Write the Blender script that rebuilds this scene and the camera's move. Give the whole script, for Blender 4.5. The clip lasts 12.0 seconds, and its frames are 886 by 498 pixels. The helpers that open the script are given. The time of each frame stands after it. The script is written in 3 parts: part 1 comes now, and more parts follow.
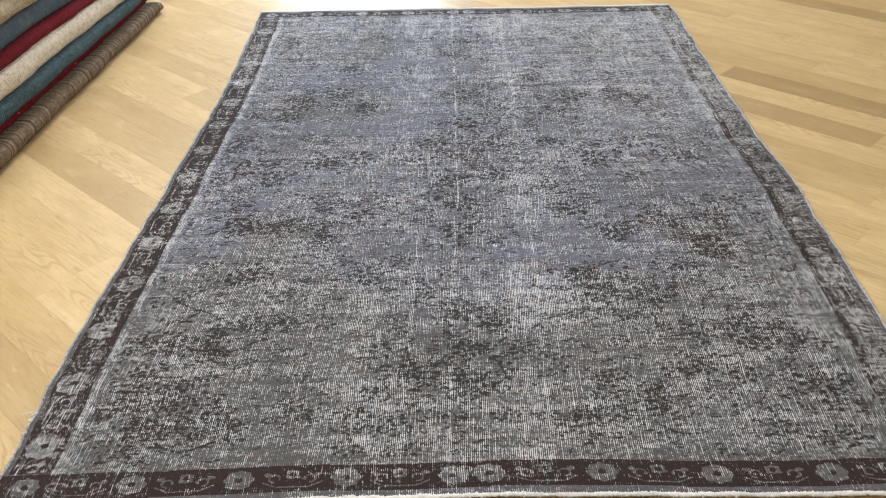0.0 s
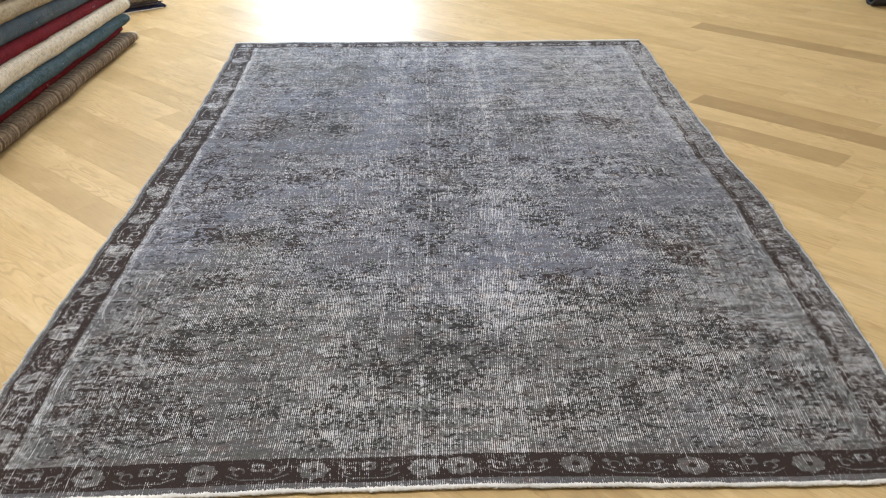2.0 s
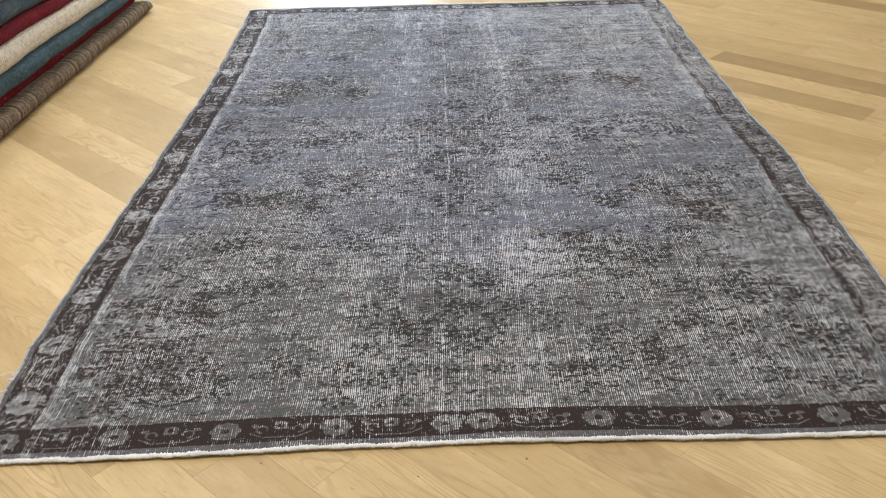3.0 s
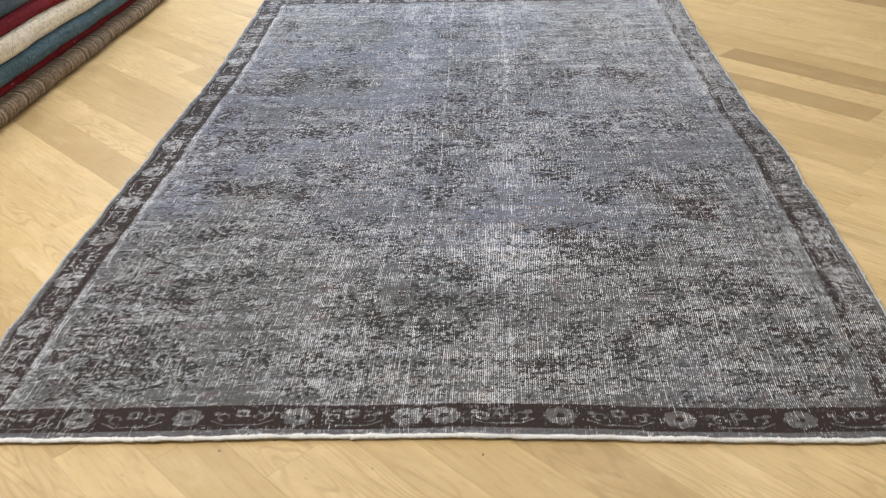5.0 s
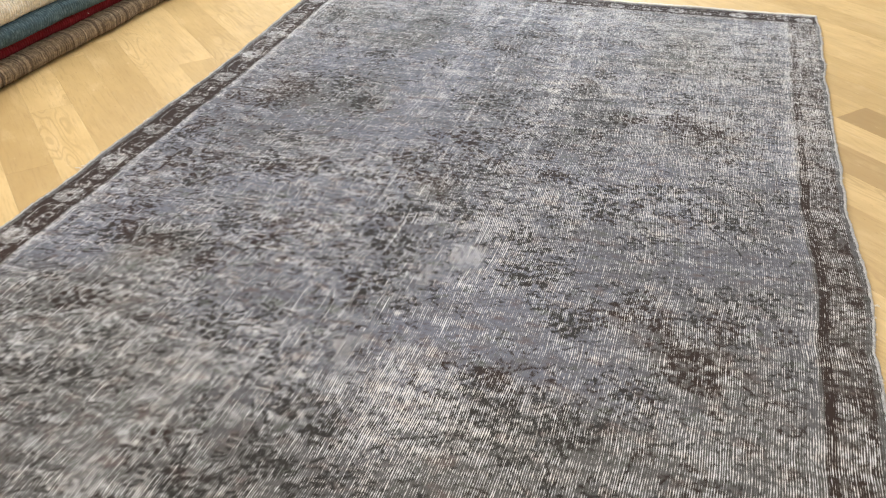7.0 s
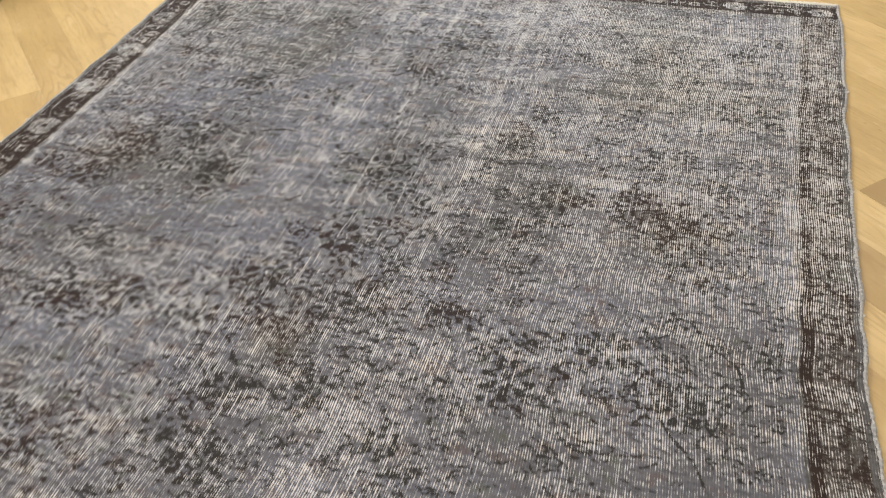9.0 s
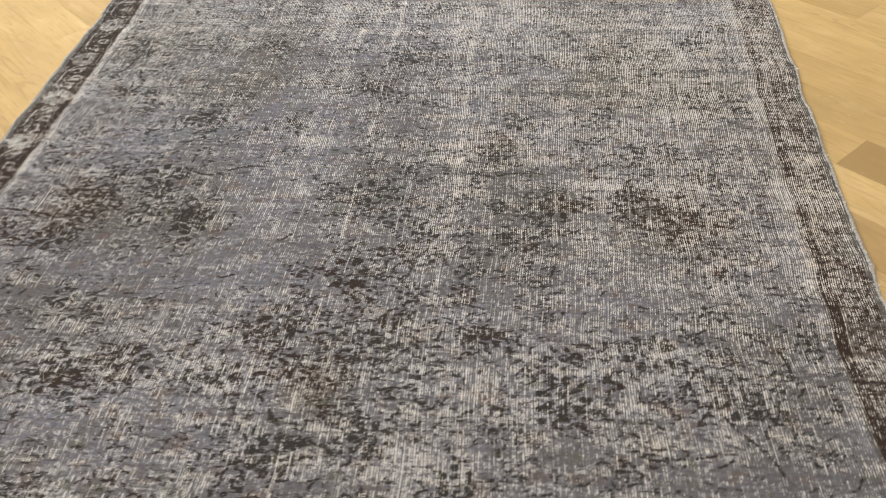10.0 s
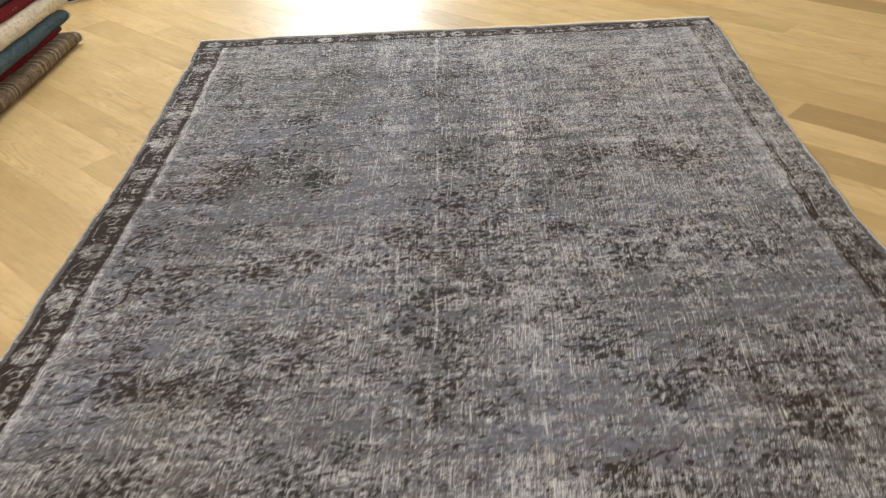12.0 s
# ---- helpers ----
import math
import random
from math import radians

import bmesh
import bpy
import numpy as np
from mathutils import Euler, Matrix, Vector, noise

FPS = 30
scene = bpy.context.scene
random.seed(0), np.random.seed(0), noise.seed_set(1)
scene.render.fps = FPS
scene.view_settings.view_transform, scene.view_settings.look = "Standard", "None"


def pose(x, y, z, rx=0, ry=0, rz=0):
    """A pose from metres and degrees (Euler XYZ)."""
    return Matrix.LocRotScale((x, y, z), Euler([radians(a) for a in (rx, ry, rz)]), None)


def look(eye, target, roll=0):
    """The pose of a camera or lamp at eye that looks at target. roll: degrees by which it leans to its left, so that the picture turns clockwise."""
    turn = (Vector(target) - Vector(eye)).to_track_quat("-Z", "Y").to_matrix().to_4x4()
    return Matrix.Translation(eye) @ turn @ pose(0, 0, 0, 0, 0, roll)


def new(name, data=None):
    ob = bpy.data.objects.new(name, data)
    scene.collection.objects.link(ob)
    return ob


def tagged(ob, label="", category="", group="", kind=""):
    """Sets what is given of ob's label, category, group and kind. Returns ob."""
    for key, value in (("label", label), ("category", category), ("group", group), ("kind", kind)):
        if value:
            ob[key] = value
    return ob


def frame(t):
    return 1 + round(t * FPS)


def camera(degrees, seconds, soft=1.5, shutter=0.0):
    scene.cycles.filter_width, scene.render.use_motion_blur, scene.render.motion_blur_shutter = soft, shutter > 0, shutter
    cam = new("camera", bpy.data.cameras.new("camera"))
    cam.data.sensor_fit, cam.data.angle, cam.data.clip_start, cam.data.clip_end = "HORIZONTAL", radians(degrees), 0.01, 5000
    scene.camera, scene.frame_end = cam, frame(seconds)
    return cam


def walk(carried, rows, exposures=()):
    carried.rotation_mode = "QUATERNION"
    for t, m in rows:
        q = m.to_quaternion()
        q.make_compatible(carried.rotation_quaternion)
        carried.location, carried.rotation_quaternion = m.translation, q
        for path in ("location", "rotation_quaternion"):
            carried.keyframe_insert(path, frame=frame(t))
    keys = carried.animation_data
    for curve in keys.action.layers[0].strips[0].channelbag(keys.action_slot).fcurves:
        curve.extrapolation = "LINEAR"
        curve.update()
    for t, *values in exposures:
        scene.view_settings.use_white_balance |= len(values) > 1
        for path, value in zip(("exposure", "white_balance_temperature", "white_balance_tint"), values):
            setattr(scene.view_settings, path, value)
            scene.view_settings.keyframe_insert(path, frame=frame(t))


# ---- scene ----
cam = camera(52.4, 12.0, 1.2, 0.5)
PATH = [
    (0, (0.132, -1.504, 1.398), (0.026, 0.178, 0.321), -2.1),
    (0.5, (0.131, -1.507, 1.378), (0.035, 0.181, 0.309), -1.5),
    (1, (0.132, -1.519, 1.333), (0.045, 0.187, 0.295), -0.7),
    (1.5, (0.131, -1.543, 1.294), (0.065, 0.198, 0.311), -0.4),
    (2, (0.136, -1.563, 1.257), (0.088, 0.19, 0.295), -0.8),
    (2.5, (0.134, -1.57, 1.232), (0.071, 0.166, 0.242), -1.7),
    (3, (0.134, -1.569, 1.225), (0.044, 0.151, 0.208), -2.4),
    (3.2, (0.131, -1.574, 1.229), (0.039, 0.143, 0.209), -2.3),
    (4.8, (0.238, -1.578, 1.22), (0.09, 0.131, 0.192), -2.1),
    (5, (0.276, -1.554, 1.214), (0.106, 0.155, 0.188), -2.4),
    (5.5, (0.37, -1.357, 1.179), (0.153, 0.339, 0.143), -1.2),
    (6, (0.474, -1.162, 1.166), (0.165, 0.493, 0.086), -0.6),
    (6.5, (0.642, -0.961, 1.167), (0.185, 0.652, 0.075), -1.5),
    (6.7, (0.711, -0.865, 1.171), (0.205, 0.735, 0.083), -1.5),
    (8.3, (0.777, -0.099, 1.17), (0.186, 1.374, -0.046), -2.2),
    (8.5, (0.779, 0.01, 1.164), (0.203, 1.477, -0.068), -2.3),
    (9, (0.766, 0.233, 1.183), (0.212, 1.664, -0.1), -3.7),
    (9.5, (0.672, 0.279, 1.196), (0.229, 1.739, -0.098), -4.2),
    (10, (0.481, 0.235, 1.205), (0.198, 1.729, -0.095), -4.2),
    (10.5, (0.366, 0.092, 1.229), (0.169, 1.609, -0.059), -2.8),
    (11, (0.336, -0.14, 1.249), (0.177, 1.436, 0.028), -2.5),
    (11.5, (0.288, -0.335, 1.264), (0.132, 1.293, 0.113), -3.0),
    (12, (0.182, -0.576, 1.233), (0.047, 1.091, 0.136), -4.2),
]
walk(cam, [(t, look(eye, target, roll)) for t, eye, target, roll in PATH],
     [(0.0, 0.06, 6050, 10), (3.0, -0.02, 6050, 10), (5.0, 0.12, 6030, 10), (5.5, 0.06, 5900, 10), (6.0, 0.16, 6050, 10), (6.5, 0.30, 6300, 10), (8.5, 0.08, 6680, 10), (10.5, -0.01, 7100, 10), (11.5, -0.05, 6950, 10), (12.0, -0.22, 6850, 10)])

# ---- world, sky and lamps ----
world = bpy.data.worlds.new("sky")
scene.world = world
world.use_nodes = True
wn = world.node_tree
sky = wn.nodes.new("ShaderNodeTexSky")
sky.sky_type = "NISHITA"
sky.sun_disc = False
sky.sun_elevation, sky.sun_rotation = radians(40), radians(200)
wn.links.new(sky.outputs[0], wn.nodes["Background"].inputs[0])
wn.nodes["Background"].inputs[1].default_value = 0.1


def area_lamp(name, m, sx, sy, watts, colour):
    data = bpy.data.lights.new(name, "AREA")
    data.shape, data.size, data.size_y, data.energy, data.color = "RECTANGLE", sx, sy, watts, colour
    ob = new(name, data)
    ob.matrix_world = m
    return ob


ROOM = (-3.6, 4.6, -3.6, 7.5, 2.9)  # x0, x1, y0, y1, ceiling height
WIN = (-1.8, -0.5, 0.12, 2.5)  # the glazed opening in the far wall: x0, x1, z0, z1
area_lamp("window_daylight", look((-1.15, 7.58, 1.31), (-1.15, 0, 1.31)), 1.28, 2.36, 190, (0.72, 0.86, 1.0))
# unseen overhead fill lamps, added for general brightness: x, y, watts
FILL_LAMPS = [(-2.0, 0.2, 62), (1.2, 0.2, 36), (-2.0, 4.0, 60), (1.2, 4.0, 34)]
for lx, ly, watts in FILL_LAMPS:
    area_lamp("ceiling_fill_lamp", pose(lx, ly, 2.845), 1.15, 0.55, watts, (1.0, 0.955, 0.89))

# ---- materials ----


class Nodes:
    """Short names for building a node material."""

    def __init__(self, name):
        self.mat = bpy.data.materials.new(name)
        self.mat.use_nodes = True
        self.tree = self.mat.node_tree
        self.bsdf = self.tree.nodes["Principled BSDF"]

    def put(self, socket, value):
        if isinstance(value, bpy.types.NodeSocket):
            self.tree.links.new(value, socket)
        else:
            socket.default_value = value

    def node(self, kind, out=0, ins=(), **props):
        n = self.tree.nodes.new("ShaderNode" + kind)
        for k, v in props.items():
            setattr(n, k, v)
        for k, v in dict(ins).items():
            self.put(n.inputs[k], v)
        return n.outputs[out]

    def math(self, op, a, b=0.0, c=0.0, clamp=False):
        return self.node("Math", ins={0: a, 1: b, 2: c}, operation=op, use_clamp=clamp)

    def noise(self, vec, scale, detail=3.0, rough=0.55, out=0):
        return self.node("TexNoise", out, {"Vector": vec, "Scale": scale, "Detail": detail, "Roughness": rough})

    def step(self, v, lo, hi, to0=0.0, to1=1.0):
        return self.node("MapRange", ins={0: v, 1: lo, 2: hi, 3: to0, 4: to1}, interpolation_type="SMOOTHSTEP")

    def mix(self, f, a, b, blend="MIX"):
        n = self.tree.nodes.new("ShaderNodeMix")
        n.data_type, n.blend_type = "RGBA", blend
        self.put(n.inputs[0], f)
        self.put(n.inputs[6], (*a, 1) if isinstance(a, tuple) else a)
        self.put(n.inputs[7], (*b, 1) if isinstance(b, tuple) else b)
        return n.outputs[2]

    def scaled(self, vec, sx, sy, sz, rz=0.0):
        return self.node("Mapping", ins={"Vector": vec, "Rotation": (0, 0, rz), "Scale": (sx, sy, sz)})

    def bump(self, height, strength, dist):
        return self.node("Bump", ins={"Strength": strength, "Distance": dist, "Height": height})

    def done(self, colour, rough, normal=None, **more):
        self.put(self.bsdf.inputs["Base Color"], (*colour, 1) if isinstance(colour, tuple) else colour)
        self.put(self.bsdf.inputs["Roughness"], rough)
        if normal:
            self.put(self.bsdf.inputs["Normal"], normal)
        for k, v in more.items():
            self.put(self.bsdf.inputs[k.replace("_", " ")], v)
        return self.mat


TURN = -41.2  # degrees: the way the floor boards run


def plank_material():
    m = Nodes("oak_plank")
    pos = m.node("NewGeometry", 0)
    rnd = m.node("ObjectInfo", "Random")
    jump = m.node("CombineXYZ", ins={0: m.math("MULTIPLY", rnd, 37.0), 1: m.math("MULTIPLY", rnd, 91.0), 2: 0.0})
    p = m.node("VectorMath", ins={0: m.scaled(pos, 1, 1, 1, radians(-TURN)), 1: jump}, operation="ADD")
    soft = m.noise(m.scaled(p, 1.6, 9, 1), 1.0, 4, 0.6)
    grain = m.noise(m.scaled(p, 9, 120, 1), 1.0, 4, 0.72)
    bend = m.noise(m.scaled(p, 1.3, 7, 1), 1.0, 2, 0.5)
    along = m.node("SeparateXYZ", 1, {0: p})
    # flat-sawn figure: contour lines of a slow noise, drawn out along the board
    rings = m.math("SINE", m.math("ADD", m.math("MULTIPLY", bend, 150.0), m.math("MULTIPLY", along, 130.0)))
    figured = m.step(m.noise(m.scaled(p, 1.1, 4.5, 2), 1.0, 2, 0.5), 0.46, 0.62)
    shade = m.node("SeparateColor", 0, {0: m.node("ObjectInfo", "Color")})
    tone = m.node("ValToRGB", ins={0: shade})
    cr = m.tree.nodes[-1].color_ramp
    cr.elements[0].position, cr.elements[0].color = 0.0, (0.31, 0.202, 0.084, 1)
    cr.elements[1].position, cr.elements[1].color = 1.0, (0.66, 0.490, 0.248, 1)
    e = cr.elements.new(0.5)
    e.color = (0.58, 0.418, 0.190, 1)
    pale = m.math("ADD", 0.25, m.math("MULTIPLY", shade, 0.85))
    c = m.mix(m.step(soft, 0.36, 0.72, 0.0, 0.55), tone, m.mix(0.5, tone, (0.34, 0.222, 0.090)))
    cloud = m.noise(m.scaled(p, 5, 11, 1), 1.0, 5, 0.65)
    c = m.mix(m.step(cloud, 0.46, 0.62, 0.0, 0.45), c, m.mix(0.5, tone, (0.36, 0.236, 0.096)))
    c = m.mix(m.math("MULTIPLY", m.step(cloud, 0.30, 0.45, 0.40, 0.0), pale), c, (0.74, 0.585, 0.345))
    broad = m.noise(m.scaled(p, 1.4, 10, 1), 1.0, 4, 0.65)
    c = m.mix(m.math("MULTIPLY", m.step(broad, 0.54, 0.70, 0.0, 0.50), pale), c, (0.70, 0.545, 0.310))
    c = m.mix(m.math("MULTIPLY", m.step(rings, 0.2, 1.0, 0.0, 0.40), figured), c, (0.35, 0.226, 0.095))
    c = m.mix(m.step(grain, 0.50, 0.68, 0.0, 0.40), c, (0.33, 0.212, 0.092))
    fleck = m.noise(m.scaled(p, 16, 60, 1), 1.0, 2, 0.5)
    c = m.mix(m.step(fleck, 0.67, 0.75, 0.0, 0.25), c, (0.72, 0.59, 0.39))
    pore = m.noise(m.scaled(p, 30, 85, 3), 1.0, 2, 0.5)
    c = m.mix(m.step(pore, 0.70, 0.77, 0.0, 0.5), c, (0.24, 0.15, 0.06))
    dust = m.noise(pos, 3.5, 4, 0.6)
    rough = m.math("ADD", m.step(dust, 0.3, 0.75, 0.33, 0.46), m.math("MULTIPLY", grain, 0.08))
    nrm = m.bump(m.math("ADD", grain, m.math("MULTIPLY", soft, 0.6)), 0.12, 0.002)
    return m.done(c, rough, nrm, Specular_IOR_Level=0.5)


def rug_material():
    m = Nodes("worn_overdyed_wool")
    uv = m.node("UVMap", uv_map="weave")
    m.node("SeparateColor", 0, {0: m.node("Attribute", "Color", attribute_name="weave_tones", attribute_type="GEOMETRY")})
    sep = m.tree.nodes[-1]
    motif, wear, blue = sep.outputs[0], sep.outputs[1], sep.outputs[2]
    warm = m.node("Attribute", "Fac", attribute_name="tint", attribute_type="GEOMETRY")
    sx = m.node("SeparateXYZ", 0, {0: uv})
    # knots: short strokes along the weft, and ribs of warp along the length
    knot = m.noise(m.scaled(uv, 150, 330, 1), 1.0, 2, 0.6)
    speck = m.noise(m.scaled(uv, 60, 120, 1), 1.0, 3, 0.7)
    blot = m.noise(m.scaled(uv, 13, 24, 1), 1.0, 4, 0.65)
    weft = m.noise(m.scaled(uv, 5, 150, 1), 1.0, 2, 0.6)
    wob = m.math("ADD", m.math("MULTIPLY", m.noise(m.scaled(uv, 3, 1.2, 1), 1.0, 2), 0.010), m.math("MULTIPLY", m.noise(m.scaled(uv, 130, 12, 1), 1.0, 2), 0.0050))
    stripe = m.noise(m.scaled(uv, 250, 7, 5), 1.0, 1, 0.5)
    sine = m.math("SINE", m.math("MULTIPLY", m.math("ADD", sx, wob), 2 * math.pi / 0.0043))
    ribs = m.math("ADD", m.math("MULTIPLY", sine, 0.85), m.math("MULTIPLY", m.math("SUBTRACT", stripe, 0.5), 1.5))
    dash = m.noise(m.scaled(uv, 200, 66, 1), 1.0, 2, 0.7)
    big = m.noise(m.scaled(uv, 2.1, 3.4, 1), 1.0, 3, 0.6)
    # the blue mask swaps dark grey pile for a paler, bluer grey
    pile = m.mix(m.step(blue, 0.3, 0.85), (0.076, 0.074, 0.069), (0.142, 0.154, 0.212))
    pile = m.mix(m.step(big, 0.4, 0.68, 0.0, 0.5), pile, (0.062, 0.060, 0.061))
    cloud = m.noise(m.scaled(uv, 6.5, 10, 2), 1.0, 3, 0.6)
    pile = m.mix(m.step(cloud, 0.44, 0.66, 0.0, 0.35), pile, (0.056, 0.055, 0.058))
    pile = m.mix(m.step(warm, 0.62, 0.9, 0.0, 0.6), pile, (0.085, 0.066, 0.056))
    pile = m.mix(m.step(speck, 0.42, 0.66, 0.0, 0.55), pile, (0.044, 0.043, 0.043))
    pile = m.mix(m.step(weft, 0.48, 0.72, 0.0, 0.45), pile, (0.140, 0.141, 0.150))
    hue = m.noise(m.scaled(uv, 16, 26, 3), 1.0, 4, 0.6)
    pile = m.mix(m.step(hue, 0.54, 0.68, 0.0, 0.7), pile, (0.096, 0.066, 0.060))
    pile = m.mix(m.step(hue, 0.32, 0.45, 0.7, 0.0), pile, (0.076, 0.087, 0.068))
    pile = m.mix(m.step(knot, 0.42, 0.72, 0.0, 0.42), pile, (0.165, 0.164, 0.170))
    pile = m.mix(m.step(m.math("ADD", ribs, m.math("MULTIPLY", m.math("SUBTRACT", dash, 0.5), 1.6)), -0.3, 1.0, 0.0, 0.30), pile, (0.175, 0.177, 0.190))
    band = m.noise(m.scaled(uv, 1.6, 34, 4), 1.0, 3, 0.6)
    pile = m.mix(m.step(band, 0.56, 0.72, 0.0, 0.4), pile, (0.180, 0.184, 0.200))
    dark = m.mix(m.step(warm, 0.40, 0.72), (0.025, 0.0235, 0.0220), (0.027, 0.0165, 0.0135))
    ragged = m.math("ADD", m.math("MULTIPLY", m.math("SUBTRACT", knot, 0.5), 1.25), m.math("MULTIPLY", m.math("SUBTRACT", speck, 0.5), 1.35))
    ink = m.step(m.math("ADD", motif, ragged), 0.28, 0.52, 0.0, 0.94)
    c = m.mix(ink, pile, dark)
    # bare warp shows where the pile is worn through
    bare = m.math("ADD", m.math("MULTIPLY", ribs, 0.30), m.math("ADD", m.math("MULTIPLY", dash, 0.92), m.math("MULTIPLY", wear, 0.62)))
    bare = m.math("ADD", bare, m.math("MULTIPLY", m.math("SUBTRACT", blot, 0.5), 0.7))
    bare = m.math("SUBTRACT", bare, m.math("MULTIPLY", m.math("SUBTRACT", speck, 0.5), 0.8))
    bare = m.math("ADD", bare, m.math("MULTIPLY", m.math("SUBTRACT", band, 0.5), 0.4))
    bare = m.math("SUBTRACT", bare, m.math("MULTIPLY", ink, 0.10))
    lit = m.step(bare, 0.862, 1.15, 0.0, 0.92)
    cotton = m.mix(m.step(hue, 0.4, 0.6), (0.66, 0.67, 0.72), (0.69, 0.68, 0.68))
    c = m.mix(lit, c, cotton)
    h = m.math("ADD", m.math("MULTIPLY", ribs, 0.5), m.math("ADD", knot, m.math("MULTIPLY", lit, -0.6)))
    nrm = m.bump(h, 0.06, 0.002)
    sheen = m.math("SUBTRACT", 0.27, m.math("MULTIPLY", ink, 0.20))
    return m.done(c, 0.85, nrm, Specular_IOR_Level=0.12, Sheen_Weight=sheen, Sheen_Roughness=0.35, Sheen_Tint=(0.68, 0.80, 1.0, 1))


def wool(name, base, second, stripe=None, tuft=90.0):
    """Coarse folded-rug wool: two tones, knots in rows across, pale tips, optional bands."""
    m = Nodes(name)
    pos = m.node("NewGeometry", 0)
    big = m.noise(pos, 5, 4, 0.6)
    fine = m.noise(m.scaled(pos, 1, 0.6, 1), tuft, 3, 0.7)
    c = m.mix(m.step(big, 0.3, 0.7), base, second)
    y = m.node("SeparateXYZ", 1, {0: pos})
    wander = m.math("ADD", y, m.math("MULTIPLY", m.noise(pos, 14, 3), 0.03))
    ridge = m.math("SINE", m.math("MULTIPLY", wander, 2 * math.pi / 0.011))
    c = m.mix(m.step(fine, 0.42, 0.70, 0.0, 0.60), c, tuple(v * 0.40 for v in base))
    c = m.mix(m.step(m.math("ADD", m.math("MULTIPLY", ridge, 0.12), m.noise(m.scaled(pos, 1, 1.5, 1), tuft * 0.8, 2, 0.6)), 0.50, 0.72, 0.0, 0.55), c, tuple(min(0.85, v * 1.7 + 0.02) for v in second))
    if stripe:
        row = m.math("ADD", y, m.math("MULTIPLY", big, 0.03))
        n = m.node("TexNoise", 0, {"W": row, "Scale": 62.0, "Detail": 4.0}, noise_dimensions="1D")
        c = m.mix(m.step(n, 0.55, 0.64, 0.0, 0.65), c, stripe[0])
        c = m.mix(m.step(n, 0.36, 0.43, 0.85, 0.0), c, stripe[1])
        c = m.mix(m.step(fine, 0.42, 0.62, 0.0, 0.35), c, stripe[1])
    return m.done(c, 0.92, m.bump(m.math("ADD", fine, m.math("ADD", m.math("MULTIPLY", ridge, 0.16), m.math("MULTIPLY", big, 0.4))), 0.9, 0.008), Specular_IOR_Level=0.08)


def plain(name, colour, rough, speck=0.06):
    m = Nodes(name)
    n = m.noise(m.node("NewGeometry", 0), 6, 5, 0.6)
    return m.done(m.mix(m.step(n, 0.3, 0.7), colour, tuple(v * (1 - speck) for v in colour)), rough, m.bump(n, 0.1, 0.002))


M_PLANK = plank_material()
M_RUG = rug_material()
M_CORD = plain("undyed_cotton_cord", (0.80, 0.78, 0.75), 0.95, 0.2)
M_SELVEDGE = wool("selvedge_wool", (0.44, 0.44, 0.46), (0.56, 0.56, 0.57), tuft=260)
M_WALL = plain("wall_paint", (0.78, 0.75, 0.70), 0.85)
M_CEILING = plain("ceiling_paint", (0.8, 0.79, 0.77), 0.9)
M_FRAME = plain("white_frame", (0.75, 0.75, 0.74), 0.4)
M_SCREED = plain("screed", (0.22, 0.15, 0.08), 0.9)
W_BROWN = wool("brown_striped_wool", (0.235, 0.175, 0.115), (0.20, 0.150, 0.102), ((0.42, 0.33, 0.23), (0.085, 0.062, 0.046)))
W_RED = wool("dark_red_wool", (0.20, 0.016, 0.024), (0.14, 0.011, 0.018))
W_TEAL = wool("teal_wool", (0.060, 0.105, 0.135), (0.085, 0.125, 0.145))
W_CREAM = wool("cream_wool", (0.82, 0.73, 0.58), (0.72, 0.63, 0.49))
W_SLATE = wool("slate_wool", (0.125, 0.145, 0.15), (0.062, 0.095, 0.14))
W_OLIVE = wool("beige_wool", (0.50, 0.42, 0.29), (0.40, 0.33, 0.23))
W_TAUPE = wool("taupe_wool", (0.22, 0.18, 0.15), (0.17, 0.14, 0.12))
W_BEIGE = wool("grey_beige_wool", (0.27, 0.235, 0.195), (0.20, 0.175, 0.15))
W_GREY = wool("charcoal_wool", (0.045, 0.045, 0.05), (0.065, 0.065, 0.07))
W_NAVY = wool("navy_wool", (0.02, 0.022, 0.05), (0.03, 0.03, 0.06))

# ---- mesh helpers ----


def mesh_of(name, verts, faces, material, smooth=False):
    me = bpy.data.meshes.new(name)
    me.from_pydata([tuple(v) for v in verts], [], faces)
    me.materials.append(material)
    if smooth:
        me.polygons.foreach_set("use_smooth", [True] * len(me.polygons))
    me.update()
    return me


def part(name, me, parent, label=""):
    ob = new(name, me)
    ob.parent = parent
    return tagged(ob, label)


def box_mesh(name, x0, x1, y0, y1, z0, z1, material, bevel=0.0):
    bm = bmesh.new()
    bmesh.ops.create_cube(bm, size=1)
    bmesh.ops.scale(bm, vec=(x1 - x0, y1 - y0, z1 - z0), verts=bm.verts)
    bmesh.ops.translate(bm, vec=((x0 + x1) / 2, (y0 + y1) / 2, (z0 + z1) / 2), verts=bm.verts)
    if bevel:
        bmesh.ops.bevel(bm, geom=bm.edges[:], offset=bevel, segments=2, affect="EDGES")
    me = bpy.data.meshes.new(name)
    bm.to_mesh(me)
    bm.free()
    me.materials.append(material)
    return me


